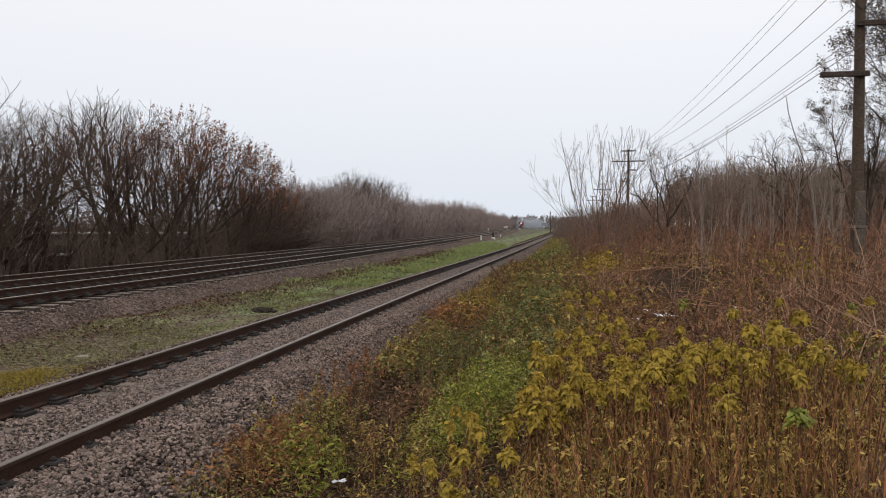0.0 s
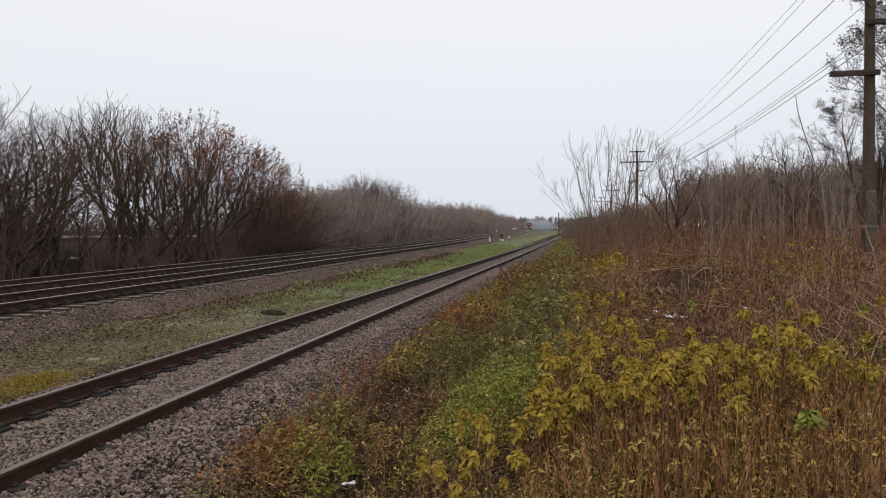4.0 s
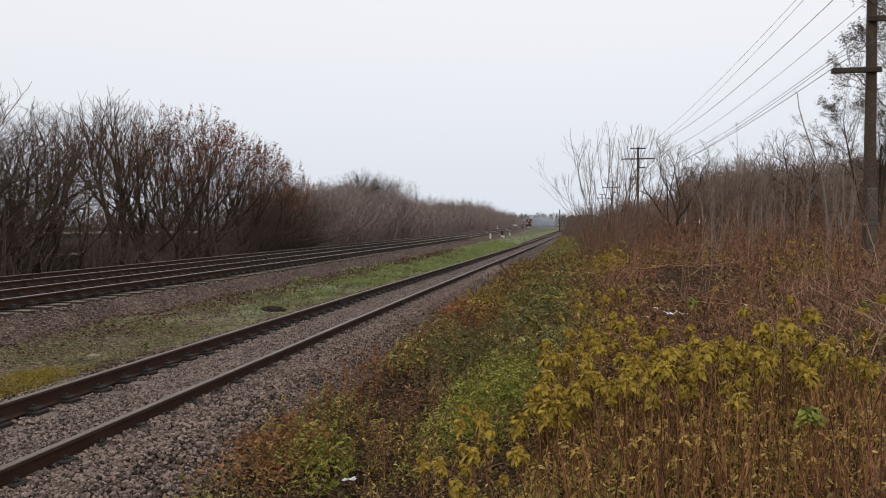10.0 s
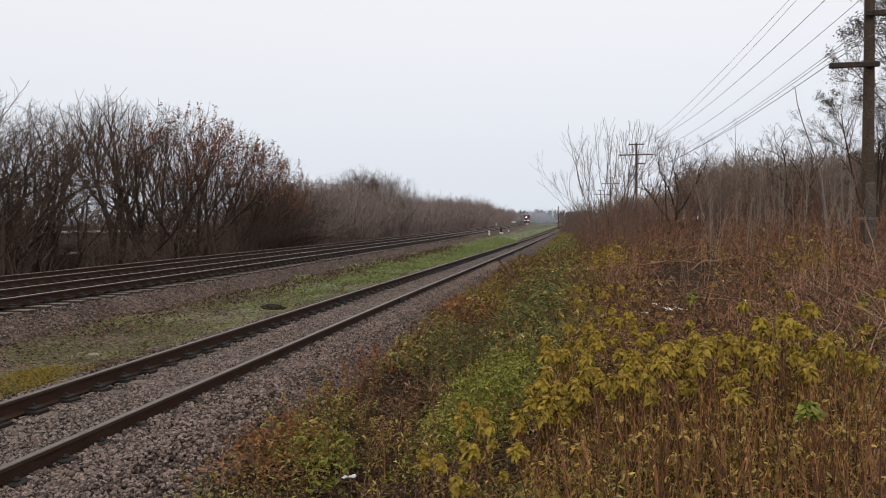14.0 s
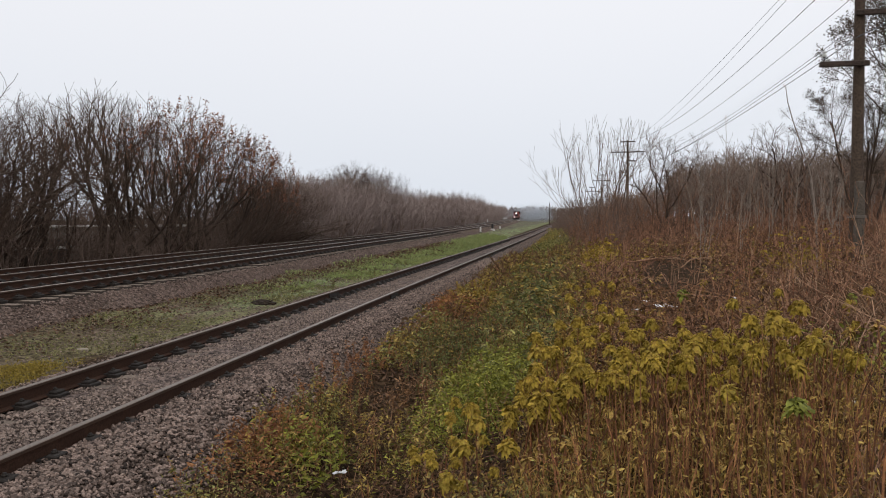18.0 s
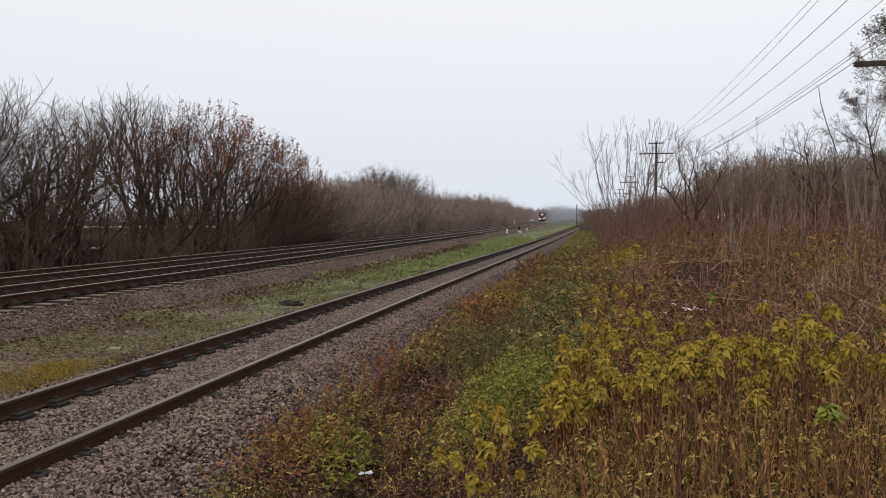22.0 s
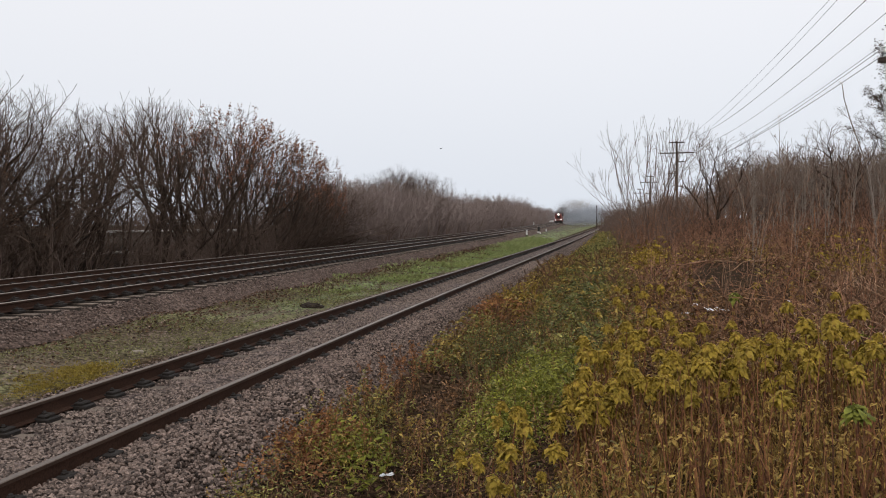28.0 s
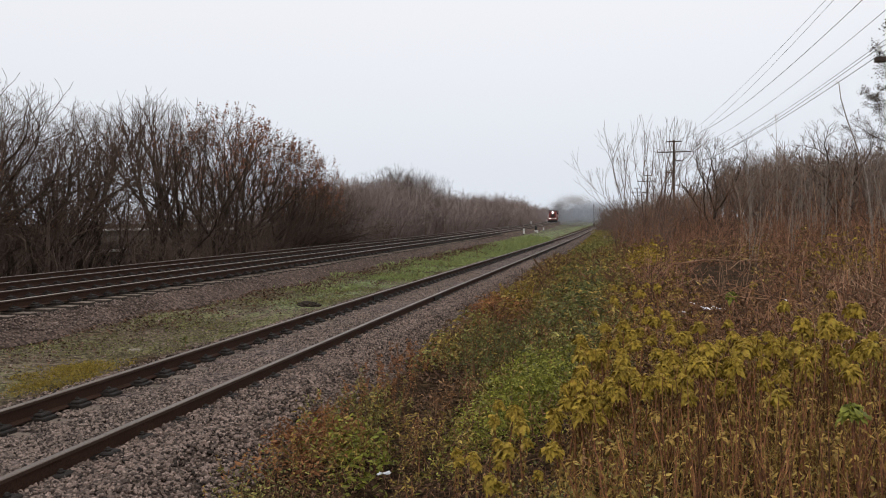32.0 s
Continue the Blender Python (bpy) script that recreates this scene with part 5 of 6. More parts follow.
def weed_meshes(seed, height, leafy, crown_mat=M_LEAF_YEL):
    """A tall weed: a bent stem, a hood of broad drooping leaves on top, curled withered leaves below."""
    rng = np.random.default_rng(seed)
    p = np.array([0, 0, -0.03])
    d = np.array([rng.normal(0, 0.07), rng.normal(0, 0.07), 1.0])
    pts = [p]
    for i in range(7):
        d = d + rng.normal(0, 0.05, 3) * np.array([1, 1, 0])
        p = p + d / np.linalg.norm(d) * height / 7
        pts.append(p)
    stem = np_mesh("stem", *chain(pts, [0.0094 - 0.0006 * i for i in range(8)], 5), M_STEM, True)

    def leaf(V, F, c, a, length, width, out, drop, twist=0.0):
        """One leaf: out from the stem, over and down; a shallow keel along its middle."""
        r = np.array([math.cos(a), math.sin(a), 0])
        w = np.array([-r[1], r[0], twist])
        k = len(V)
        for f, wide in zip((0.0, 0.22, 0.48, 0.75, 1.0), (0.12, 0.75, 1.0, 0.72, 0.06)):
            q = c + r * length * out * math.sin(1.45 * f) + np.array([0, 0, length * (0.2 * f - drop * f ** 1.8)])
            V += [q - w * width * wide / 2 - r * 0.1 * width * wide, q + np.array([0, 0, 0.18 * width * wide]), q + w * width * wide / 2 - r * 0.1 * width * wide]
        for i in range(4):
            j = k + 3 * i
            F += [(j, j + 1, j + 4, j + 3), (j + 1, j + 2, j + 5, j + 4)]

    V, F = [], []
    top = pts[-1]
    for tier in range(4):
        n = max(2, int(leafy * (0.2, 0.26, 0.28, 0.26)[tier]))
        for i in range(n):
            a = 2 * math.pi * (i + rng.uniform(-0.4, 0.4)) / n + 1.3 * tier
            s = rng.uniform(0.6, 1.2) * (0.052, 0.068, 0.078, 0.072)[tier]
            leaf(V, F, top - np.array([0, 0, 0.02 * tier]) + rng.normal(0, 0.006, 3), a, s, s * rng.uniform(0.36, 0.6), rng.uniform(0.8, 1.05), rng.uniform(0.25, 0.65) + 0.12 * tier, rng.normal(0, 0.5))
    V = np.array(V) + rng.normal(0, 0.0022, (len(V), 3)) * 2
    crown = np_mesh("leaf_crown", V, F, crown_mat, False)
    V, F = [], []
    for _ in range(24):
        f = 6.8 * rng.random() ** 0.8
        i = int(f)
        c = pts[i] + (pts[i + 1] - pts[i]) * (f - i)
        s = rng.uniform(0.035, 0.075)
        leaf(V, F, c, rng.uniform(0, 6.28), s, s * rng.uniform(0.16, 0.36), rng.uniform(0.3, 0.9), rng.uniform(0.4, 1.3), rng.normal(0, 0.9))
    V = np.array(V) + rng.normal(0, 0.002, (len(V), 3))
    dead = np_mesh("withered_leaves", V, F, M_LEAF_OLD, True)
    return stem, crown, dead


WEEDS = []
for i in range(12):
    dry = i > 8
    me = weed_meshes(120 + i, 0.68 + 0.03 * (i % 9), 9 if dry else 68 + i % 3 * 10, M_LEAF_OLD if dry else M_LEAF_YEL)
    w = empty("tall_weed", at_ground(0.2 + 0.2 * i, 6.2), "tall withered weed hung with curled ochre leaves" if dry else "tall weed with drooping yellow-green leaves on a brown stem", "plant", "tall weeds on the bank")
    part("stem", me[0], w, "brown bare stem")
    part("leaf_crown", me[1], w, "curled withered leaves" if dry else "drooping yellow-green leaves")
    part("withered_leaves", me[2], w, "withered ochre leaves")
    WEEDS.append(w)
rng = np.random.default_rng(130)
done = 0
while done < 232:
    y = rng.uniform(4.4, 7.9)
    x = rng.uniform(-0.45, 0.5 * y + 0.2)
    edge = 0.16 * math.sin(3 * y) + 0.1 * math.sin(7 * x)
    if x < -0.2 + edge or y > (7.9 if x < 0.9 else 7.1) + edge - max(0, x - 1.4) * 0.5:
        continue
    if x > 0.34 * y and rng.random() < 0.8:
        continue
    dry = rng.random() < (0.92 if y < 5.35 else 0.1)
    put_copy(WEEDS[9 + rng.integers(3) if dry else rng.integers(9)], x, y, rng.uniform(0, 360), (0.94 - 0.03 * (y - 5.4)) * (1 - 0.11 * max(0, x - 0.6)) * rng.uniform(0.82, 1.08) * (0.72 if dry else 1))
    done += 1
for x, y in ((2.1, 12.2), (2.5, 9.4), (2.9, 8.7), (3.3, 9.0), (1.7, 8.2), (2.15, 8.0), (3.6, 8.4), (1.2, 8.4), (2.7, 7.7), (0.9, 7.6), (0.3, 7.9), (0.6, 8.6), (-0.05, 8.3)):
    put_copy(WEEDS[int(10 * x) % 9], x, y, 70 * x, rng.uniform(0.75, 0.95))
for x, y in ((-0.6, 5.2), (-0.75, 4.6), (-0.5, 4.3), (-1.1, 6.7), (-0.95, 6.3), (-0.8, 5.8)):
    put_copy(WEEDS[int(10 * y) % 9], x, y, 70 * y, rng.uniform(0.75, 0.95))
for x, y in ((-1.0, 5.95), (-1.15, 5.5), (-0.9, 5.15), (-0.68, 5.55), (-0.55, 5.0), (-1.25, 5.85), (-0.85, 5.45), (-1.05, 5.2), (-0.75, 4.85)):
    put_copy(WEEDS[int(17 * y) % 9], x, y, 90 * y, rng.uniform(0.55, 0.72))
for _ in range(30):
    y = rng.uniform(7.4, 14)
    put_copy(WEEDS[rng.integers(12)], y * rng.uniform(-0.015, 0.09), y, rng.uniform(0, 360), rng.uniform(0.7, 0.95))


green_me = weed_meshes(140, 0.8, 70)
fresh = empty("tall_weed", at_ground(1.35, 4.35, 30), "tall weed with fresh green drooping leaves", "plant", "tall weeds on the bank")
part("stem", green_me[0], fresh, "brown bare stem")
crown = green_me[1].copy()
crown.materials.clear()
crown.materials.append(M_GREEN_BRIGHT)
part("leaf_crown", crown, fresh, "fresh green drooping leaves")
part("withered_leaves", green_me[2], fresh, "withered ochre leaves")
fresh.scale = (0.9, 0.9, 0.9)
put_copy(fresh, 1.43, 9.5, 100, 1.02)
put_copy(fresh, 3.3, 9.6, 160, 0.8)


def weed_patch(rng):
    y = rng.uniform(3.6, 6.6)
    return rng.uniform(-0.3, 0.36 * y + 0.15), y


thicket("weed_stalks", 131, 420, weed_patch, lambda x, y: 0.72, M_STEM, "dense reddish-brown stalks of the weed patch", 0.0066, 0.2, 0)
thicket("weed_stalks", 135, 420, weed_patch, lambda x, y: 0.42, M_STALK_PALE, "pale dry stalks between the weeds", 0.0045, 0.4, 1)
cover("withered_weeds", 132, 1700, weed_patch, 0.52, 0.043, M_LEAF_OLD, "curled withered leaves hanging in the weed patch", 8, blot(3.0, 4, -0.1), -0.7, 3.2)
cover("withered_weeds", 133, 1100, weed_patch, 0.54, 0.043, M_OLIVE, "olive leaves in the weed patch", 6, blot(3.3, 9, -0.1), -0.5, 3.0)
cover("dead_weeds", 134, 300, weed_patch, 0.12, 0.055, M_BROWN, "dead leaves on the ground under the weeds", 8, None, 0.1, 4)
thicket("fallen_canes", 142, 420, bank(-2.9, -0.3, 4.0, 9.5), lambda x, y: 0.2, M_BRAMBLE_PALE, "thin brown stalks fallen across the ditch", 0.0042, 1.7, 1)
thicket("fallen_canes", 143, 300, bank(-2.6, -0.3, 4.0, 13), lambda x, y: 0.22, M_BRAMBLE, "dark reddish stalks tangled on the floor of the ditch", 0.004, 1.5, 1)
thicket("fallen_canes", 136, 260, wedge(3.8, 8.5, 0.3, 0.45), lambda x, y: 0.3, M_BRAMBLE, "broken brown canes tangled beside the weed patch", 0.006, 1.2, 1)
thicket("fallen_canes", 137, 220, wedge(3.8, 8.5, 0.28, 0.45), lambda x, y: 0.32, M_REED, "pale dry canes lying beside the weed patch", 0.006, 0.9, 0)
thicket("dead_stems", 138, 36, wedge(10, 18, 0.2, 0.43), lambda x, y: 1.5, M_STEM, "thin dark red upright stems over the brambles", 0.006, 0.3, 1)
thicket("dead_stems", 139, 45, wedge(12, 26, 0.12, 0.43), lambda x, y: 1.9, M_REED, "thin pale upright stems over the brambles", 0.006, 0.35, 1)


# ---- poles and wires ----
def insulator_mesh():
    bm = bmesh.new()
    add_rod(bm, (0, 0, 0), (0, 0, 0.16), 0.011, sides=8, mi=1)
    add_rod(bm, (0, 0, 0.11), (0, 0, 0.15), 0.055, 0.045, 12)
    add_rod(bm, (0, 0, 0.15), (0, 0, 0.19), 0.034, 0.034, 12)
    add_rod(bm, (0, 0, 0.19), (0, 0, 0.225), 0.046, 0.03, 12)
    return bm_mesh("insulator", bm, [M_PORCELAIN, M_CHAIR])


ME_INSULATOR = insulator_mesh()
# crossarms: drop below the top, reach to either side, insulators
ARMS = [(0.15, -0.7, 0.7, (-0.62, 0.62)), (1.12, -1.54, 1.54, (-1.43, -0.5, 0.5, 1.43)), (1.95, -0.12, 0.68, (0.58,)), (3.02, -0.8, 0.16, (-0.72,))]
ARMS_NEAR = [(0.46, -0.7, 0.7, (-0.62, 0.6)), (1.12, -1.3, 1.3, (-0.9, -0.76, 0.75, 1.2)), (2.02, -0.12, 0.85, (0.55,)), (3.06, -0.8, 0.16, (-0.72,))]
# wires: offset and drop at the near pole, then at the others, and the sag
WIRES = [(-0.9, 1.12, -1.43, 1.12, 0.78), (-0.76, 1.12, -0.5, 1.12, 0.8), (0.6, 0.46, 0.62, 0.15, 0.93), (0.75, 1.12, 0.5, 1.12, 0.93), (0.55, 2.02, 0.58, 1.95, 0.86), (-0.72, 3.06, -0.72, 3.02, 0.75)]
WIRE_GAUGE = (0.0042, 0.0042, 0.0082, 0.0064, 0.006, 0.006)


def pole(x, y, top, stub, label, arms=ARMS):
    z0 = float(land(x, y))
    h = top - z0
    ob = empty("utility_pole", pose(x, y, z0), label, "utility pole", "overhead line poles")
    fs = [-0.04] + [i / 8 for i in range(1, 9)] + [1.004]
    V, F = chain([(0.02 * math.sin(3 * f), 0, h * f) for f in fs], [0.13 - 0.04 * f for f in fs[:-1]] + [0.01], 14)
    part("shaft", np_mesh("shaft", V, F, M_POLE, True), ob, "weathered round timber shaft")
    for drop, a, b, ins in arms:
        bm = box(a, b, -0.21, -0.12, h - drop - 0.055, h - drop + 0.055, bevel=0.01)
        arm = part("crossarm", bm_mesh("crossarm", bm, M_ARM), ob, "dark tarred timber crossarm")
        for i in ins:
            part("insulator", ME_INSULATOR, arm, "white porcelain insulator", at=pose(i, -0.165, h - drop + 0.05))
        bm = add_rod(bmesh.new(), (0, -0.225, h - drop), (0, 0.14, h - drop), 0.014, sides=8)
        part("bolt", bm_mesh("bolt", bm, M_CHAIR), arm)
    bm = bmesh.new()
    for s in (-1, 1):
        add_rod(bm, (0.02 * s, -0.19, h - 1.75), (0.62 * s, -0.19, h - 1.12), 0.012, sides=6)
    part("brace", bm_mesh("brace", bm, M_CHAIR), ob, "thin iron brace")
    if stub:
        part("stub", bm_mesh("stub", box(-0.085, 0.085, -0.31, -0.125, -0.4, 1.85, bevel=0.03), M_CONCRETE), ob, "stained concrete stub")
        for z in (1.08,):
            bm = bmesh.new()
            for k in range(3):
                add_box(bm, -0.12, 0.12, -0.325, 0.14, z + 0.02 * k, z + 0.02 * k + 0.012, 0.004)
            part("binding", bm_mesh("binding", bm, M_GALV), ob, "galvanised wire binding round the stub")
    return ob


POLES = [(6.02, 17.0, 8.1, True, "weathered timber utility pole on a concrete stub"), (5.68, 73.0, 9.2, False, "timber utility pole with dark crossarms above the thicket"),
         (6.0, 132.0, 9.4, False, "distant timber utility pole with crossarms"), (6.2, 190.0, 9.6, False, "far timber utility pole with crossarms"), (7.0, -38.0, 8.2, False, "timber utility pole with dark crossarms")]
for i, p in enumerate(POLES):
    pole(*p, ARMS if i else ARMS_NEAR)
pole_line = [POLES[4]] + POLES[:4]


def hang(p, offset, drop):
    return np.array([p[0] + offset, p[1] - 0.165, p[2] - drop + 0.24])


for k, (near_o, near_d, far_o, far_d, sag) in enumerate(WIRES):
    gauge = WIRE_GAUGE[k]
    segs = []
    for p, q in zip(pole_line, pole_line[1:]):
        A = hang(p, near_o, near_d) if p[3] else hang(p, far_o, far_d)
        B = hang(q, near_o, near_d) if q[3] else hang(q, far_o, far_d)
        pts = [A + (B - A) * f - np.array([0, 0, sag * 4 * f * (1 - f)]) for f in np.linspace(0, 1, 25)]
        segs += [(*u, *v, gauge + 0.00004 * max(0, u[1]), gauge + 0.00004 * max(0, v[1])) for u, v in zip(pts, pts[1:])]
    run = [s[0:3] for s in segs] + [segs[-1][3:6]]
    tagged(new("overhead_wire", np_mesh("overhead_wire", *chain(run, [s[6] for s in segs] + [segs[-1][7]], 4), M_WIRE, True)), "thin dark sagging overhead wire between poles", "wire", "overhead wires")
# a thicker cable fixed to the poles themselves
run, radii = [], []
for p, q in zip(pole_line, pole_line[1:]):
    A, B = np.array([p[0] - 0.05, p[1] - 0.13, p[2] - 2.5]), np.array([q[0] - 0.05, q[1] - 0.13, q[2] - 2.5])
    for f in np.linspace(0, 1, 24, endpoint=False):
        run.append(A + (B - A) * f - np.array([0, 0, 0.7 * 4 * f * (1 - f)]))
        radii.append(0.008 + 0.00005 * max(0, run[-1][1]))
tagged(new("overhead_cable", np_mesh("overhead_cable", *chain(run, radii, 5), M_WIRE, True)), "thicker dark cable sagging from pole to pole", "cable", "overhead wires")

# a dead bent stem that reaches up to the wires
pts = [(5.28, 17.0, 0.75), (5.25, 17, 1.8), (5.13, 17, 2.69), (5.04, 17, 3.05), (4.93, 17, 3.38), (4.75, 17, 3.91), (4.64, 17, 4.31), (4.6, 17, 4.62), (4.54, 17, 4.68)]
tagged(new("dead_stem", np_mesh("dead_stem", *chain(pts, [0.017 - 0.0013 * i for i in range(len(pts))], 6), M_TWIG_GREY, True)), "thin bent grey dead stem reaching towards the wires", "dead tree")


# ---- posts and markers by the line ----
def on_land(x, y):
    return pose(x, y, float(land(x, y)))


def marker_post(x, y, h, w, label):
    ob = empty("marker_post", on_land(x, y), label, "post", "trackside posts")
    bm = add_box(bmesh.new(), -w, w, -w, w, -0.2, h, 0.03)
    part("shaft", bm_mesh("shaft", bm, M_WHITE), ob, "white painted concrete")
    part("foot", bm_mesh("foot", box(-w * 1.15, w * 1.15, -w * 1.15, w * 1.15, -0.25, h * 0.22, bevel=0.02), M_BLACK), ob, "black painted foot")
    return ob


marker_post(-10.3, 90.0, 0.75, 0.1, "white concrete marker post with a black foot")
marker_post(-10.5, 119.0, 0.55, 0.09, "small white marker post in the grass")
marker_post(-23.7, 226.0, 1.4, 0.14, "white marker post behind the main line")
marker_post(-0.66, 76.0, 0.55, 0.07, "white marker post with a black foot beside the ditch")
marker_post(-19.0, 300.0, 0.7, 0.4, "low white marker in the far grass")


def dwarf_signal(x, y):
    ob = empty("dwarf_signal", on_land(x, y), "low black railway signal on a white concrete base", "signal")
    part("base", bm_mesh("base", box(-0.28, 0.28, -0.2, 0.2, -0.2, 0.2, bevel=0.04), M_WHITE), ob, "white concrete base")
    bm = add_box(bmesh.new(), -0.15, 0.15, -0.12, 0.12, 0.3, 0.9, 0.04)
    part("head", bm_mesh("head", bm, M_BLACK), ob, "black signal head")
    part("mast", bm_mesh("mast", add_rod(bmesh.new(), (0, 0, 0.2), (0, 0, 0.34), 0.06), M_STEEL), ob)
    for z in (0.46, 0.74):
        bm = add_rod(bmesh.new(), (0, -0.12, z), (0, -0.26, z), 0.1, 0.11, 12)
        part("hood", bm_mesh("hood", bm, M_BLACK), ob)


dwarf_signal(-10.62, 108.0)
cab = empty("equipment_cabinet", on_land(-29.3, 360), "pale trackside equipment cabinet on legs", "cabinet")
part("body", bm_mesh("body", box(-1.0, 1.0, -0.4, 0.4, 0.9, 1.7, bevel=0.03), M_WHITE), cab)
part("roof", bm_mesh("roof", box(-1.08, 1.08, -0.48, 0.48, 1.7, 1.78, bevel=0.02), M_ROOF), cab)
for s in (-0.8, 0.8):
    part("leg", bm_mesh("leg", box(s - 0.06, s + 0.06, -0.3, 0.3, -0.3, 0.9), M_STEEL), cab)
mast = empty("line_mast", on_land(-5.6, 250), "thin dark mast far along the line", "mast")
part("shaft", bm_mesh("shaft", add_rod(bmesh.new(), (0, 0, -0.3), (0, 0, 7.3), 0.16, 0.1), M_ARM), mast)
part("head", bm_mesh("head", box(-0.17, 0.17, -0.15, 0.15, 6.5, 7.5, bevel=0.05), M_BLACK), mast)

# a pale branch lying across the brambles, a flat stone, small plants by the rails
pts = [(1.35, 17.6, 0.82), (1.75, 17.7, 0.86), (2.2, 17.8, 0.94), (2.7, 17.9, 0.98), (3.05, 18.1, 1.06)]
tagged(new("fallen_branch", np_mesh("fallen_branch", *chain(pts, [0.018, 0.017, 0.015, 0.011, 0.006], 7), M_BRAMBLE_PALE, True)), "pale broken branch lying over the brambles", "branch")
bm = box(-0.11, 0.11, -0.06, 0.06, -0.03, 0.03, bevel=0.02)
for v in bm.verts:
    v.co += Vector((noise.noise(v.co * 9), noise.noise(v.co * 11), 0)) * 0.04
slab = tagged(new("flat_stone", bm_mesh("flat_stone", bm, M_CONCRETE_PALE)), "pale flat stone lying in the moss", "stone")
slab.matrix_basis = on_land(-8.28, 11.66) @ pose(0, 0, 0, 0, 0, 25)


def small_plant(x, y, h, seed):
    g = np.random.default_rng(seed)
    ob = empty("small_plant", on_land(x, y), "small dark green plant growing beside the rails", "plant", "plants beside the rails")
    part("stem", np_mesh("stem", *chain([(0, 0, -0.03), (0.01, 0, h * 0.5), (0.02, 0.01, h)], [0.006, 0.005, 0.003], 5), M_STEM, True), ob)
    c = np.stack([g.normal(0, 0.03, 60), g.normal(0, 0.03, 60), g.uniform(0.1, 1, 60) * h], 1)
    part("leaves", np_mesh("leaves", *blades(g, c, g.uniform(0.03, 0.08, 60), 2.5, 0.5), M_GREEN_DARK), ob)


for i, (x, y, h) in enumerate([(-7.68, 12.3, 0.22), (-7.53, 34.4, 0.6), (-7.6, 29.0, 0.4), (-8.2, 46.0, 0.5), (-7.7, 24.0, 0.3)]):
    small_plant(x, y, h, 300 + i)

# heap of dark soil in the grass, scraps on the bank
def heap(x, y, r, h, seed):
    g = np.random.default_rng(seed)
    bm = bmesh.new()
    bmesh.ops.create_icosphere(bm, subdivisions=4, radius=1)
    for v in bm.verts:
        k = 1 + 0.35 * noise.noise(v.co * 2.5) + 0.18 * noise.noise(v.co * 7)
        v.co = Vector((v.co.x * r * k, v.co.y * r * 0.7 * k, max(v.co.z, -0.25) * h * k))
    ob = tagged(new("soil_heap", bm_mesh("soil_heap", bm, M_SOIL)), "small heap of dark damp soil in the grass", "soil heap")
    ob.matrix_basis = on_land(x, y)


heap(-8.13, 19.1, 0.33, 0.12, 1)


def scrap(x, y, size, seed, up=0.03):
    """A crumpled piece of white film."""
    g = np.random.default_rng(seed)
    bm = bmesh.new()
    bmesh.ops.create_grid(bm, x_segments=9, y_segments=7, size=size)
    for v in bm.verts:
        v.co.z = 0.2 * size * noise.noise(Vector((v.co.x * 2.2 / size, v.co.y * 2.2 / size, seed))) + 0.1 * size * noise.noise(Vector((v.co.x * 6 / size, v.co.y * 6 / size, seed)))
        v.co.x += 0.35 * size * noise.noise(Vector((v.co.y * 2 / size, 3.1, seed)))
        v.co.y *= 0.6
    bmesh.ops.solidify(bm, geom=bm.faces[:], thickness=0.004)
    ob = tagged(new("plastic_scrap", bm_mesh("plastic_scrap", bm, M_LITTER)), "crumpled white plastic scrap lying among dead leaves", "litter", "white scraps on the bank")
    ob.matrix_basis = pose(x, y, float(land(x, y)) + up + 0.12 * size, 4, 3, 40 * seed)


for i, (x, y, s) in enumerate([(1.66, 13.2, 0.2), (1.5, 14.6, 0.13), (1.2, 13.0, 0.11), (2.7, 11.8, 0.13), (-2.05, 6.5, 0.06), (2.2, 6.2, 0.06), (2.9, 13.5, 0.07)]):
    scrap(x, y, s, i + 1, 0.09)


# ---- sheds beyond the willows ----
def shed(x, y, w, d, z, h, label):
    z0 = float(land(x, y))
    ob = empty("shed", pose(x, y, z0), label, "shed", "sheds behind the trees")
    part("wall", bm_mesh("wall", box(-w, w, -d, d, -0.3, h), M_WALL), ob, "grey block walls")
    bm = box(-w - 0.25, w + 0.25, -d - 0.25, d + 0.25, h, h + 0.12, bevel=0.03)
    part("roof", bm_mesh("roof", bm, M_ROOF), ob, "pale flat sheet roof")
    for k in range(int(w * 2 // 3.2)):
        c = -w + 1.8 + k * 3.2
        door = part("door", bm_mesh("door", box(c - 1.2, c + 1.2, -d - 0.05, -d + 0.03, 0.0, 2.0, bevel=0.02), M_STEEL), ob, "dull metal garage door")
    return ob


shed(-30.5, 45.4, 4.9, 2.0, 0, 2.7, "low grey garage row with a pale roof").rotation_euler = (0, 0, radians(34))
shed(-26.3, 33.6, 1.6, 1.2, 0, 1.5, "small pale shed among the willow stems").rotation_euler = (0, 0, radians(38))


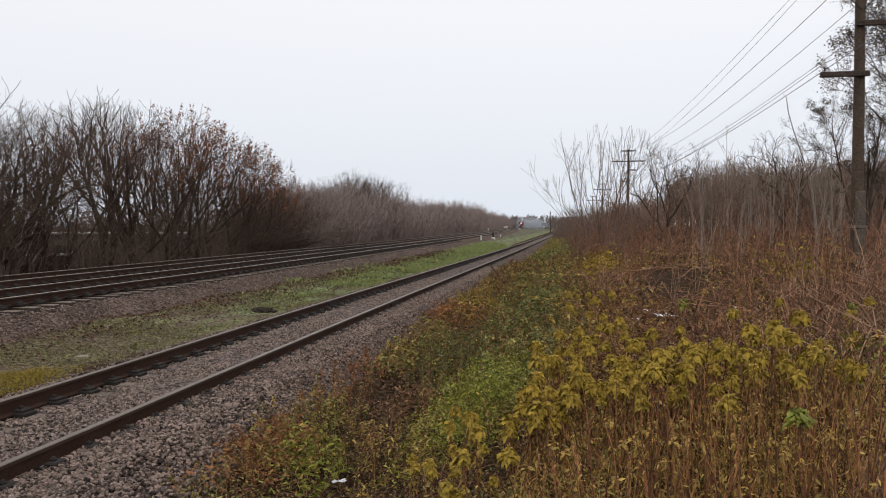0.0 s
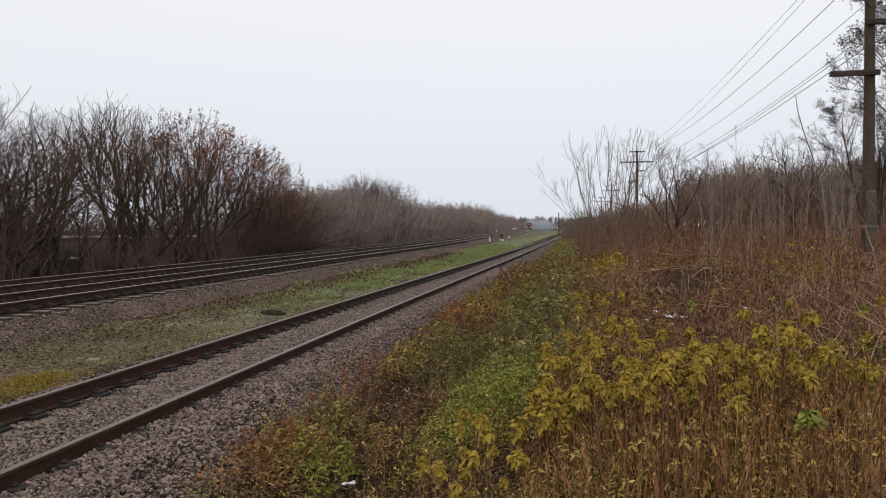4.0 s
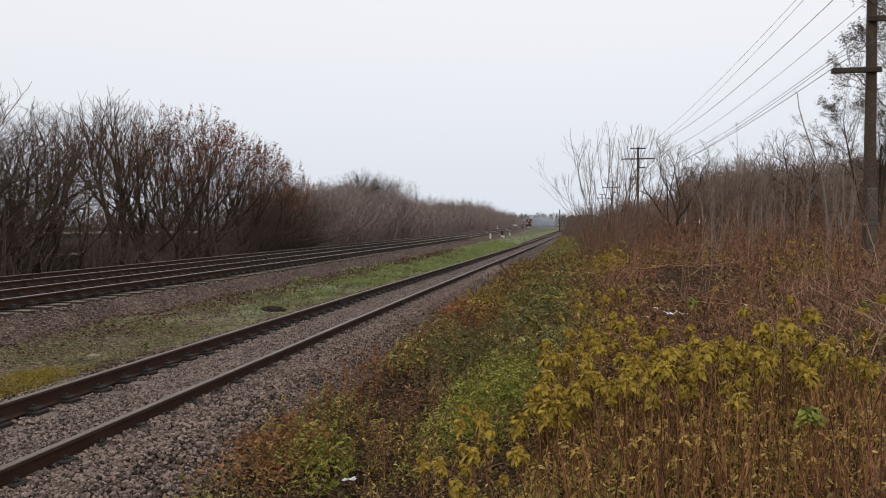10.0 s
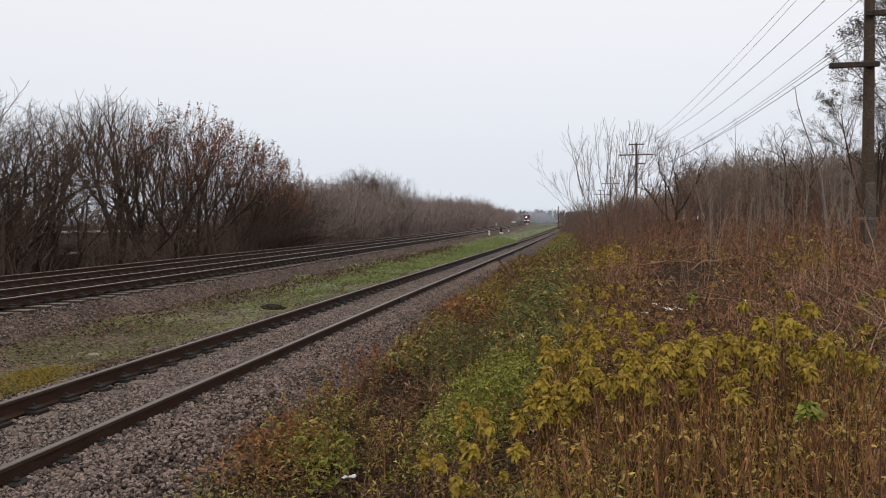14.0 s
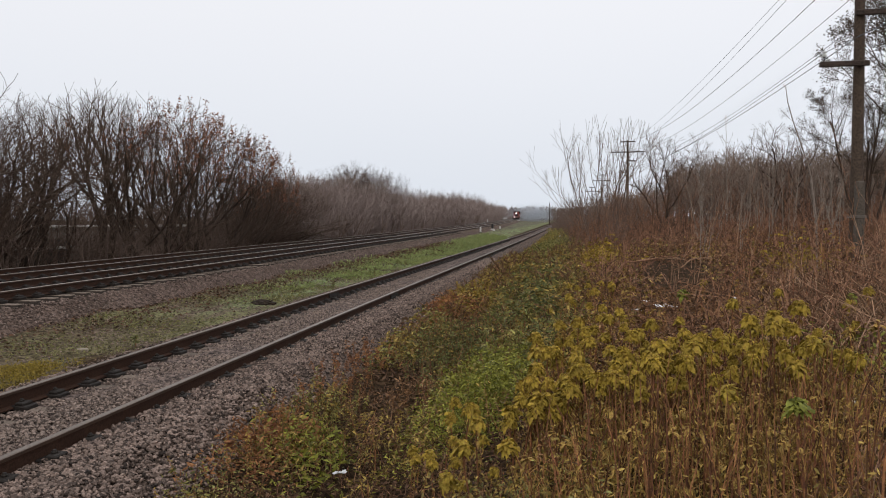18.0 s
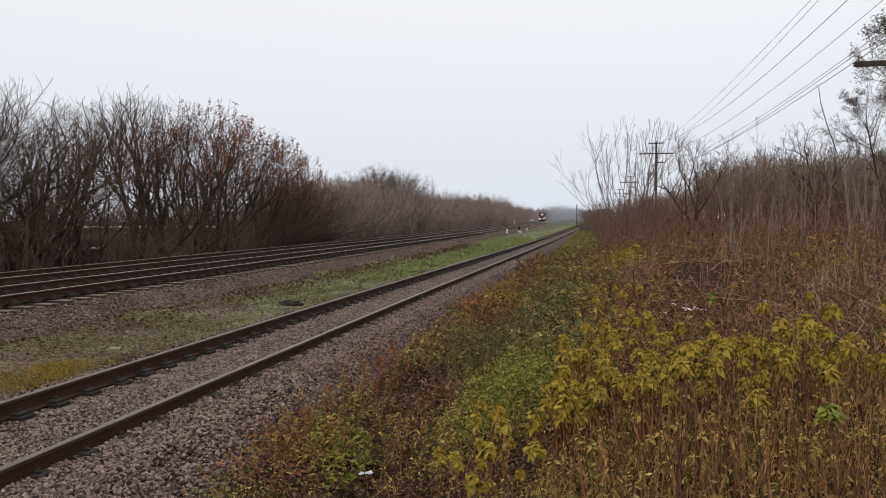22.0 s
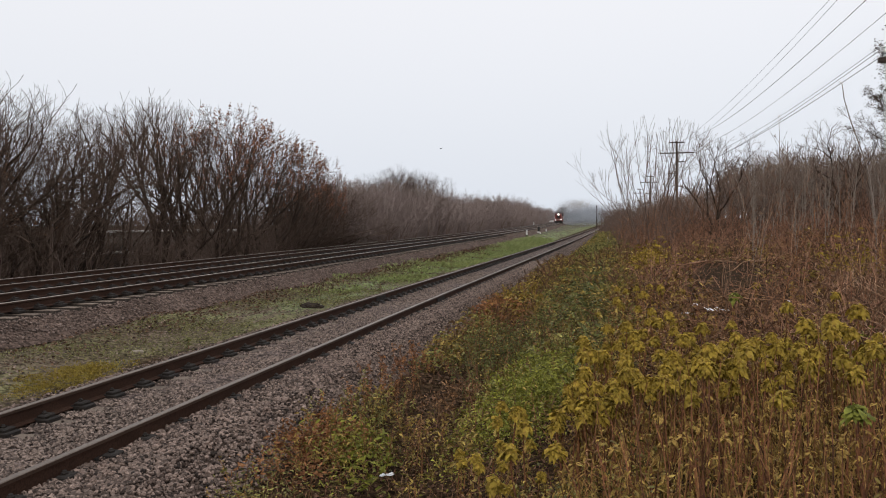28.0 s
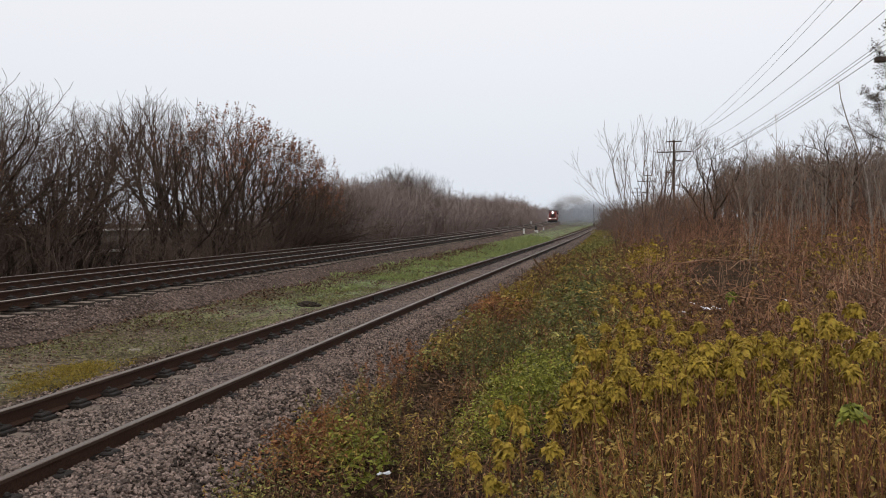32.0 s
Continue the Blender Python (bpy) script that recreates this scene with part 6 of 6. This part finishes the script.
# ---- the approaching locomotive ----
def locomotive():
    ob = empty("diesel_locomotive", pose(0, 0, 0), "red hood diesel locomotive with lit headlamps approaching", "locomotive")
    bm = add_box(bmesh.new(), -0.95, 0.95, 1.3, 11.2, 1.45, 3.0, 0.18)
    add_box(bm, -1.02, 1.02, 2.2, 10.8, 1.45, 2.6, 0.06)
    part("hood", bm_mesh("hood", bm, M_RED), ob, "dull red engine hood")
    part("grille", bm_mesh("grille", box(-0.6, 0.6, 1.22, 1.34, 1.75, 2.65, bevel=0.04), M_BLACK), ob, "black radiator grille")
    bm = add_box(bmesh.new(), -1.52, 1.52, 11.2, 14.2, 1.45, 3.62, 0.1)
    part("cab", bm_mesh("cab", bm, M_RED), ob, "red driver's cab")
    bm = add_box(bmesh.new(), -1.6, 1.6, 11.0, 14.4, 3.57, 3.9, 0.14)
    part("cab_roof", bm_mesh("cab_roof", bm, M_STEEL), ob, "sooty rounded cab roof")
    for s in (-1, 1):
        part("windscreen", bm_mesh("windscreen", box(s * 1.24 - 0.22, s * 1.24 + 0.22, 11.14, 11.26, 2.65, 3.4, bevel=0.03), M_GLASS), ob, "dark windscreen")
        lamp = part("buffer_lamp", bm_mesh("buffer_lamp", add_rod(bmesh.new(), (s * 0.85, 0.3, 1.22), (s * 0.85, -0.02, 1.22), 0.17, 0.19, 14), M_STEEL), ob)
        part("lens", bm_mesh("lens", add_rod(bmesh.new(), (s * 0.85, -0.01, 1.22), (s * 0.85, -0.04, 1.22), 0.13, 0.13, 14), M_LAMP), lamp, "lit white lens")
        bm = bmesh.new()
        for y in (0.15, 2.9, 5.6, 8.3, 11.0):
            add_rod(bm, (s * 1.48, y, 1.4), (s * 1.48, y, 2.4), 0.025, sides=6)
        add_rod(bm, (s * 1.48, 0.15, 2.4), (s * 1.48, 11.1, 2.4), 0.025, sides=6)
        part("handrail", bm_mesh("handrail", bm, M_WHITE), ob, "white handrail along the footplate")
        bm = add_rod(bmesh.new(), (s * 0.875, 0.1, 0.96), (s * 0.875, -0.35, 0.96), 0.1)
        add_rod(bm, (s * 0.875, -0.3, 0.96), (s * 0.875, -0.36, 0.96), 0.24, 0.24, 16)
        part("buffer", bm_mesh("buffer", bm, M_STEEL), ob)
    part("footplate", bm_mesh("footplate", box(-1.55, 1.55, 0.1, 16.0, 1.3, 1.45, bevel=0.02), M_STEEL), ob)
    bm = add_box(bmesh.new(), -1.0, 1.0, 14.2, 15.8, 1.45, 2.8, 0.12)
    part("rear_hood", bm_mesh("rear_hood", bm, M_RED), ob, "short red rear hood")
    head = part("headlamp", bm_mesh("headlamp", add_rod(bmesh.new(), (0, 1.9, 3.0), (0, 1.2, 3.0), 0.3, 0.33, 16), M_STEEL), ob)
    part("lens", bm_mesh("lens", add_rod(bmesh.new(), (0, 1.21, 3.0), (0, 1.17, 3.0), 0.21, 0.21, 16), M_LAMP), head, "lit white lens")
    part("buffer_beam", bm_mesh("buffer_beam", box(-1.5, 1.5, 0.05, 0.3, 0.8, 1.32, bevel=0.03), M_RED), ob, "red buffer beam")
    part("stripe", bm_mesh("stripe", box(-1.3, 1.3, 0.035, 0.08, 1.2, 1.28), M_WHITE), ob, "white warning stripe")
    part("rail_guard", bm_mesh("rail_guard", box(-1.35, 1.35, 0.15, 0.3, 0.2, 0.75, bevel=0.04), M_BLACK), ob, "black guard below the buffer beam")
    part("coupler", bm_mesh("coupler", box(-0.2, 0.2, -0.4, 0.3, 0.92, 1.2, bevel=0.05), M_STEEL), ob)
    part("underframe", bm_mesh("underframe", box(-1.3, 1.3, 0.4, 15.9, 0.8, 1.3), M_STEEL), ob, "sooty underframe")
    part("exhaust_stack", bm_mesh("exhaust_stack", add_rod(bmesh.new(), (0, 6.0, 2.95), (0, 6.0, 3.5), 0.25, 0.22, 14), M_STEEL), ob)
    for c in (3.4, 12.6):
        bogie = part("bogie", bm_mesh("bogie", box(-1.2, 1.2, c - 2.1, c + 2.1, 0.45, 0.8, bevel=0.05), M_STEEL), ob)
        for k in (-1.7, 0, 1.7):
            bm = bmesh.new()
            for s in (-0.8, 0.8):
                add_rod(bm, (s - 0.07, c + k, 0.525), (s + 0.07, c + k, 0.525), 0.525, sides=20)
            add_rod(bm, (-0.8, c + k, 0.525), (0.8, c + k, 0.525), 0.09)
            part("wheelset", bm_mesh("wheelset", bm, M_STEEL), bogie)
    return ob


loco = locomotive()


def puff(seed, r, count, size, mat, squash=0.7):
    """A loose ball of soot flecks, dense in the middle and ragged outside."""
    g = np.random.default_rng(seed)
    c = g.normal(0, 1, (count, 3)) * np.array([r, r, r * squash]) * 0.5
    lump = np.stack([np.sin(c[:, 1] * 2.1 / r + seed), np.cos(c[:, 2] * 2.7 / r), np.sin(c[:, 0] * 2.3 / r)], 1)
    return np_mesh("puff", *blades(g, c + lump * r * 0.25, g.uniform(size * 0.6, size * 1.4, count), 1.2, 0.0), mat)


smoke = empty("exhaust_smoke", pose(0, 0, 0), "dark exhaust smoke rising from the locomotive and drifting", "smoke")
ME_PUFF = [puff(200 + i, 1.7, 7000, 0.035, M_SMOKE) for i in range(2)]
ME_PLUME = [puff(205 + i, 3.2, 11000, 0.036, M_PLUME, 0.5) for i in range(3)]
ME_HAZE = [puff(210 + i, 6.5, 24000, 0.06, M_HAZE, 0.4) for i in range(3)]
rng = np.random.default_rng(77)
PUFFS = []
for i in range(5):
    f = i / 4
    ob = part("puff", ME_PUFF[i % 2], smoke, "dark soot puff", at=pose(0, 8, 4))
    PUFFS.append((ob, (0.3 * i, 17 + 2 * f, 2.4), (0.5 + 1.6 * f, 6.5 + 3 * f, 4.0 + 1.5 * f), rng.uniform(0, 360)))
for i in range(11):
    f = i / 10
    ob = part("plume", ME_PLUME[i % 3], smoke, "thinning grey smoke", at=pose(2, 14, 5))
    a = (1.5 + 4 * f, 24 + 25 * f, 2.5 + rng.uniform(0, 0.6))
    b = (2.2 + 8.5 * f, 9 + 34 * f, 5.6 + 1.8 * math.sin(f * 3.0) + rng.normal(0, 0.35))
    PUFFS.append((ob, a, b, rng.uniform(0, 360)))
for i in range(15):
    f = i / 14
    ob = part("haze", ME_HAZE[i % 3], smoke, "thin blue smoke", at=pose(3, 20, 3))
    a = (2.5 + 8 * f + rng.normal(0, 0.8), 18 + 60 * f, 2.2 + rng.uniform(0, 0.8))
    b = (3.5 + 13 * f + rng.normal(0, 1.2), 14 + 50 * f, 2.4 + 1.6 * rng.random() * (0.4 + f))
    PUFFS.append((ob, a, b, rng.uniform(0, 360)))

# ---- a bird crossing the sky ----
bird = empty("bird", pose(0, 0, 0), "dark crow-like bird flying over the line", "bird")
bm = bmesh.new()
bmesh.ops.create_icosphere(bm, subdivisions=2, radius=1, matrix=Matrix.Diagonal((0.055, 0.15, 0.05, 1)))
bmesh.ops.create_icosphere(bm, subdivisions=2, radius=0.04, matrix=Matrix.Translation((0, 0.16, 0.02)))
add_box(bm, -0.03, 0.03, -0.27, -0.11, -0.006, 0.006)
part("body", bm_mesh("body", bm, M_BLACK), bird)
for s in (-1, 1):
    bm = box(0, 0.34, -0.07, 0.07, -0.006, 0.006)
    for v in bm.verts:
        if v.co.x > 0.3:
            v.co.y = v.co.y * 0.4 - 0.06
    wing = part("wing", bm_mesh("wing", bm, M_BLACK), bird, at=pose(0.05 * s, 0, 0.03, 0, 0, 0 if s > 0 else 180))
    wing["side"] = s

TRAIN = [(0.0, 462.0), (8.0, 412.0), (16.0, 350.0), (24.0, 288.0), (32.0, 220.0)]


def line_pose(y):
    slope = float(main_x(y + 1) - main_x(y - 1)) / 2
    return pose(float(main_x(y)), y, float(main_z(y)), 0, 0, -math.degrees(math.atan(slope)))


def motions():
    rows = [(t, line_pose(y)) for t, y in TRAIN]
    walk(loco, rows)
    walk(smoke, rows)
    for ob, a, b, turn in PUFFS:
        low, high = (tuple(p + (q - p) * k for p, q in zip(a, b)) for k in (0.15, 0.8))
        walk(ob, [(0.0, pose(*a, 0, 0, turn)), (16.0, pose(*low, 0, 0, turn + 25)), (25.0, pose(*high, 0, 0, turn + 45)), (32.0, pose(*b, 0, 0, turn + 60))])
    flight = [(25.5, -43.4, 103.3, 10.3), (27.5, -29.4, 106.6, 12.2), (28.0, -24.9, 107.6, 12.7), (28.6, -20.7, 108.6, 13.4), (29.2, -16.6, 109.5, 13.3),
              (29.8, -12.6, 110.4, 12.7), (30.4, -8.5, 111.3, 11.6), (30.8, -5.7, 111.9, 11.3), (32.0, 1.9, 113.6, 10.5)]
    walk(bird, [(0.0, pose(-230, 90, 6, 0, 0, -83))] + [(t, pose(x, y, z, 0, 0, -83)) for t, x, y, z in flight])
    for wing in bird.children[1:]:
        turn = 0 if wing["side"] > 0 else 180
        at = (0.03 * wing["side"], 0, 0.02)
        beats = [(0.0, -10)] + [(25.5 + 0.2 * i, -32 if i % 2 else 28) for i in range(33)]
        walk(wing, [(t, pose(*at, 0, a, turn)) for t, a in beats])


motions()
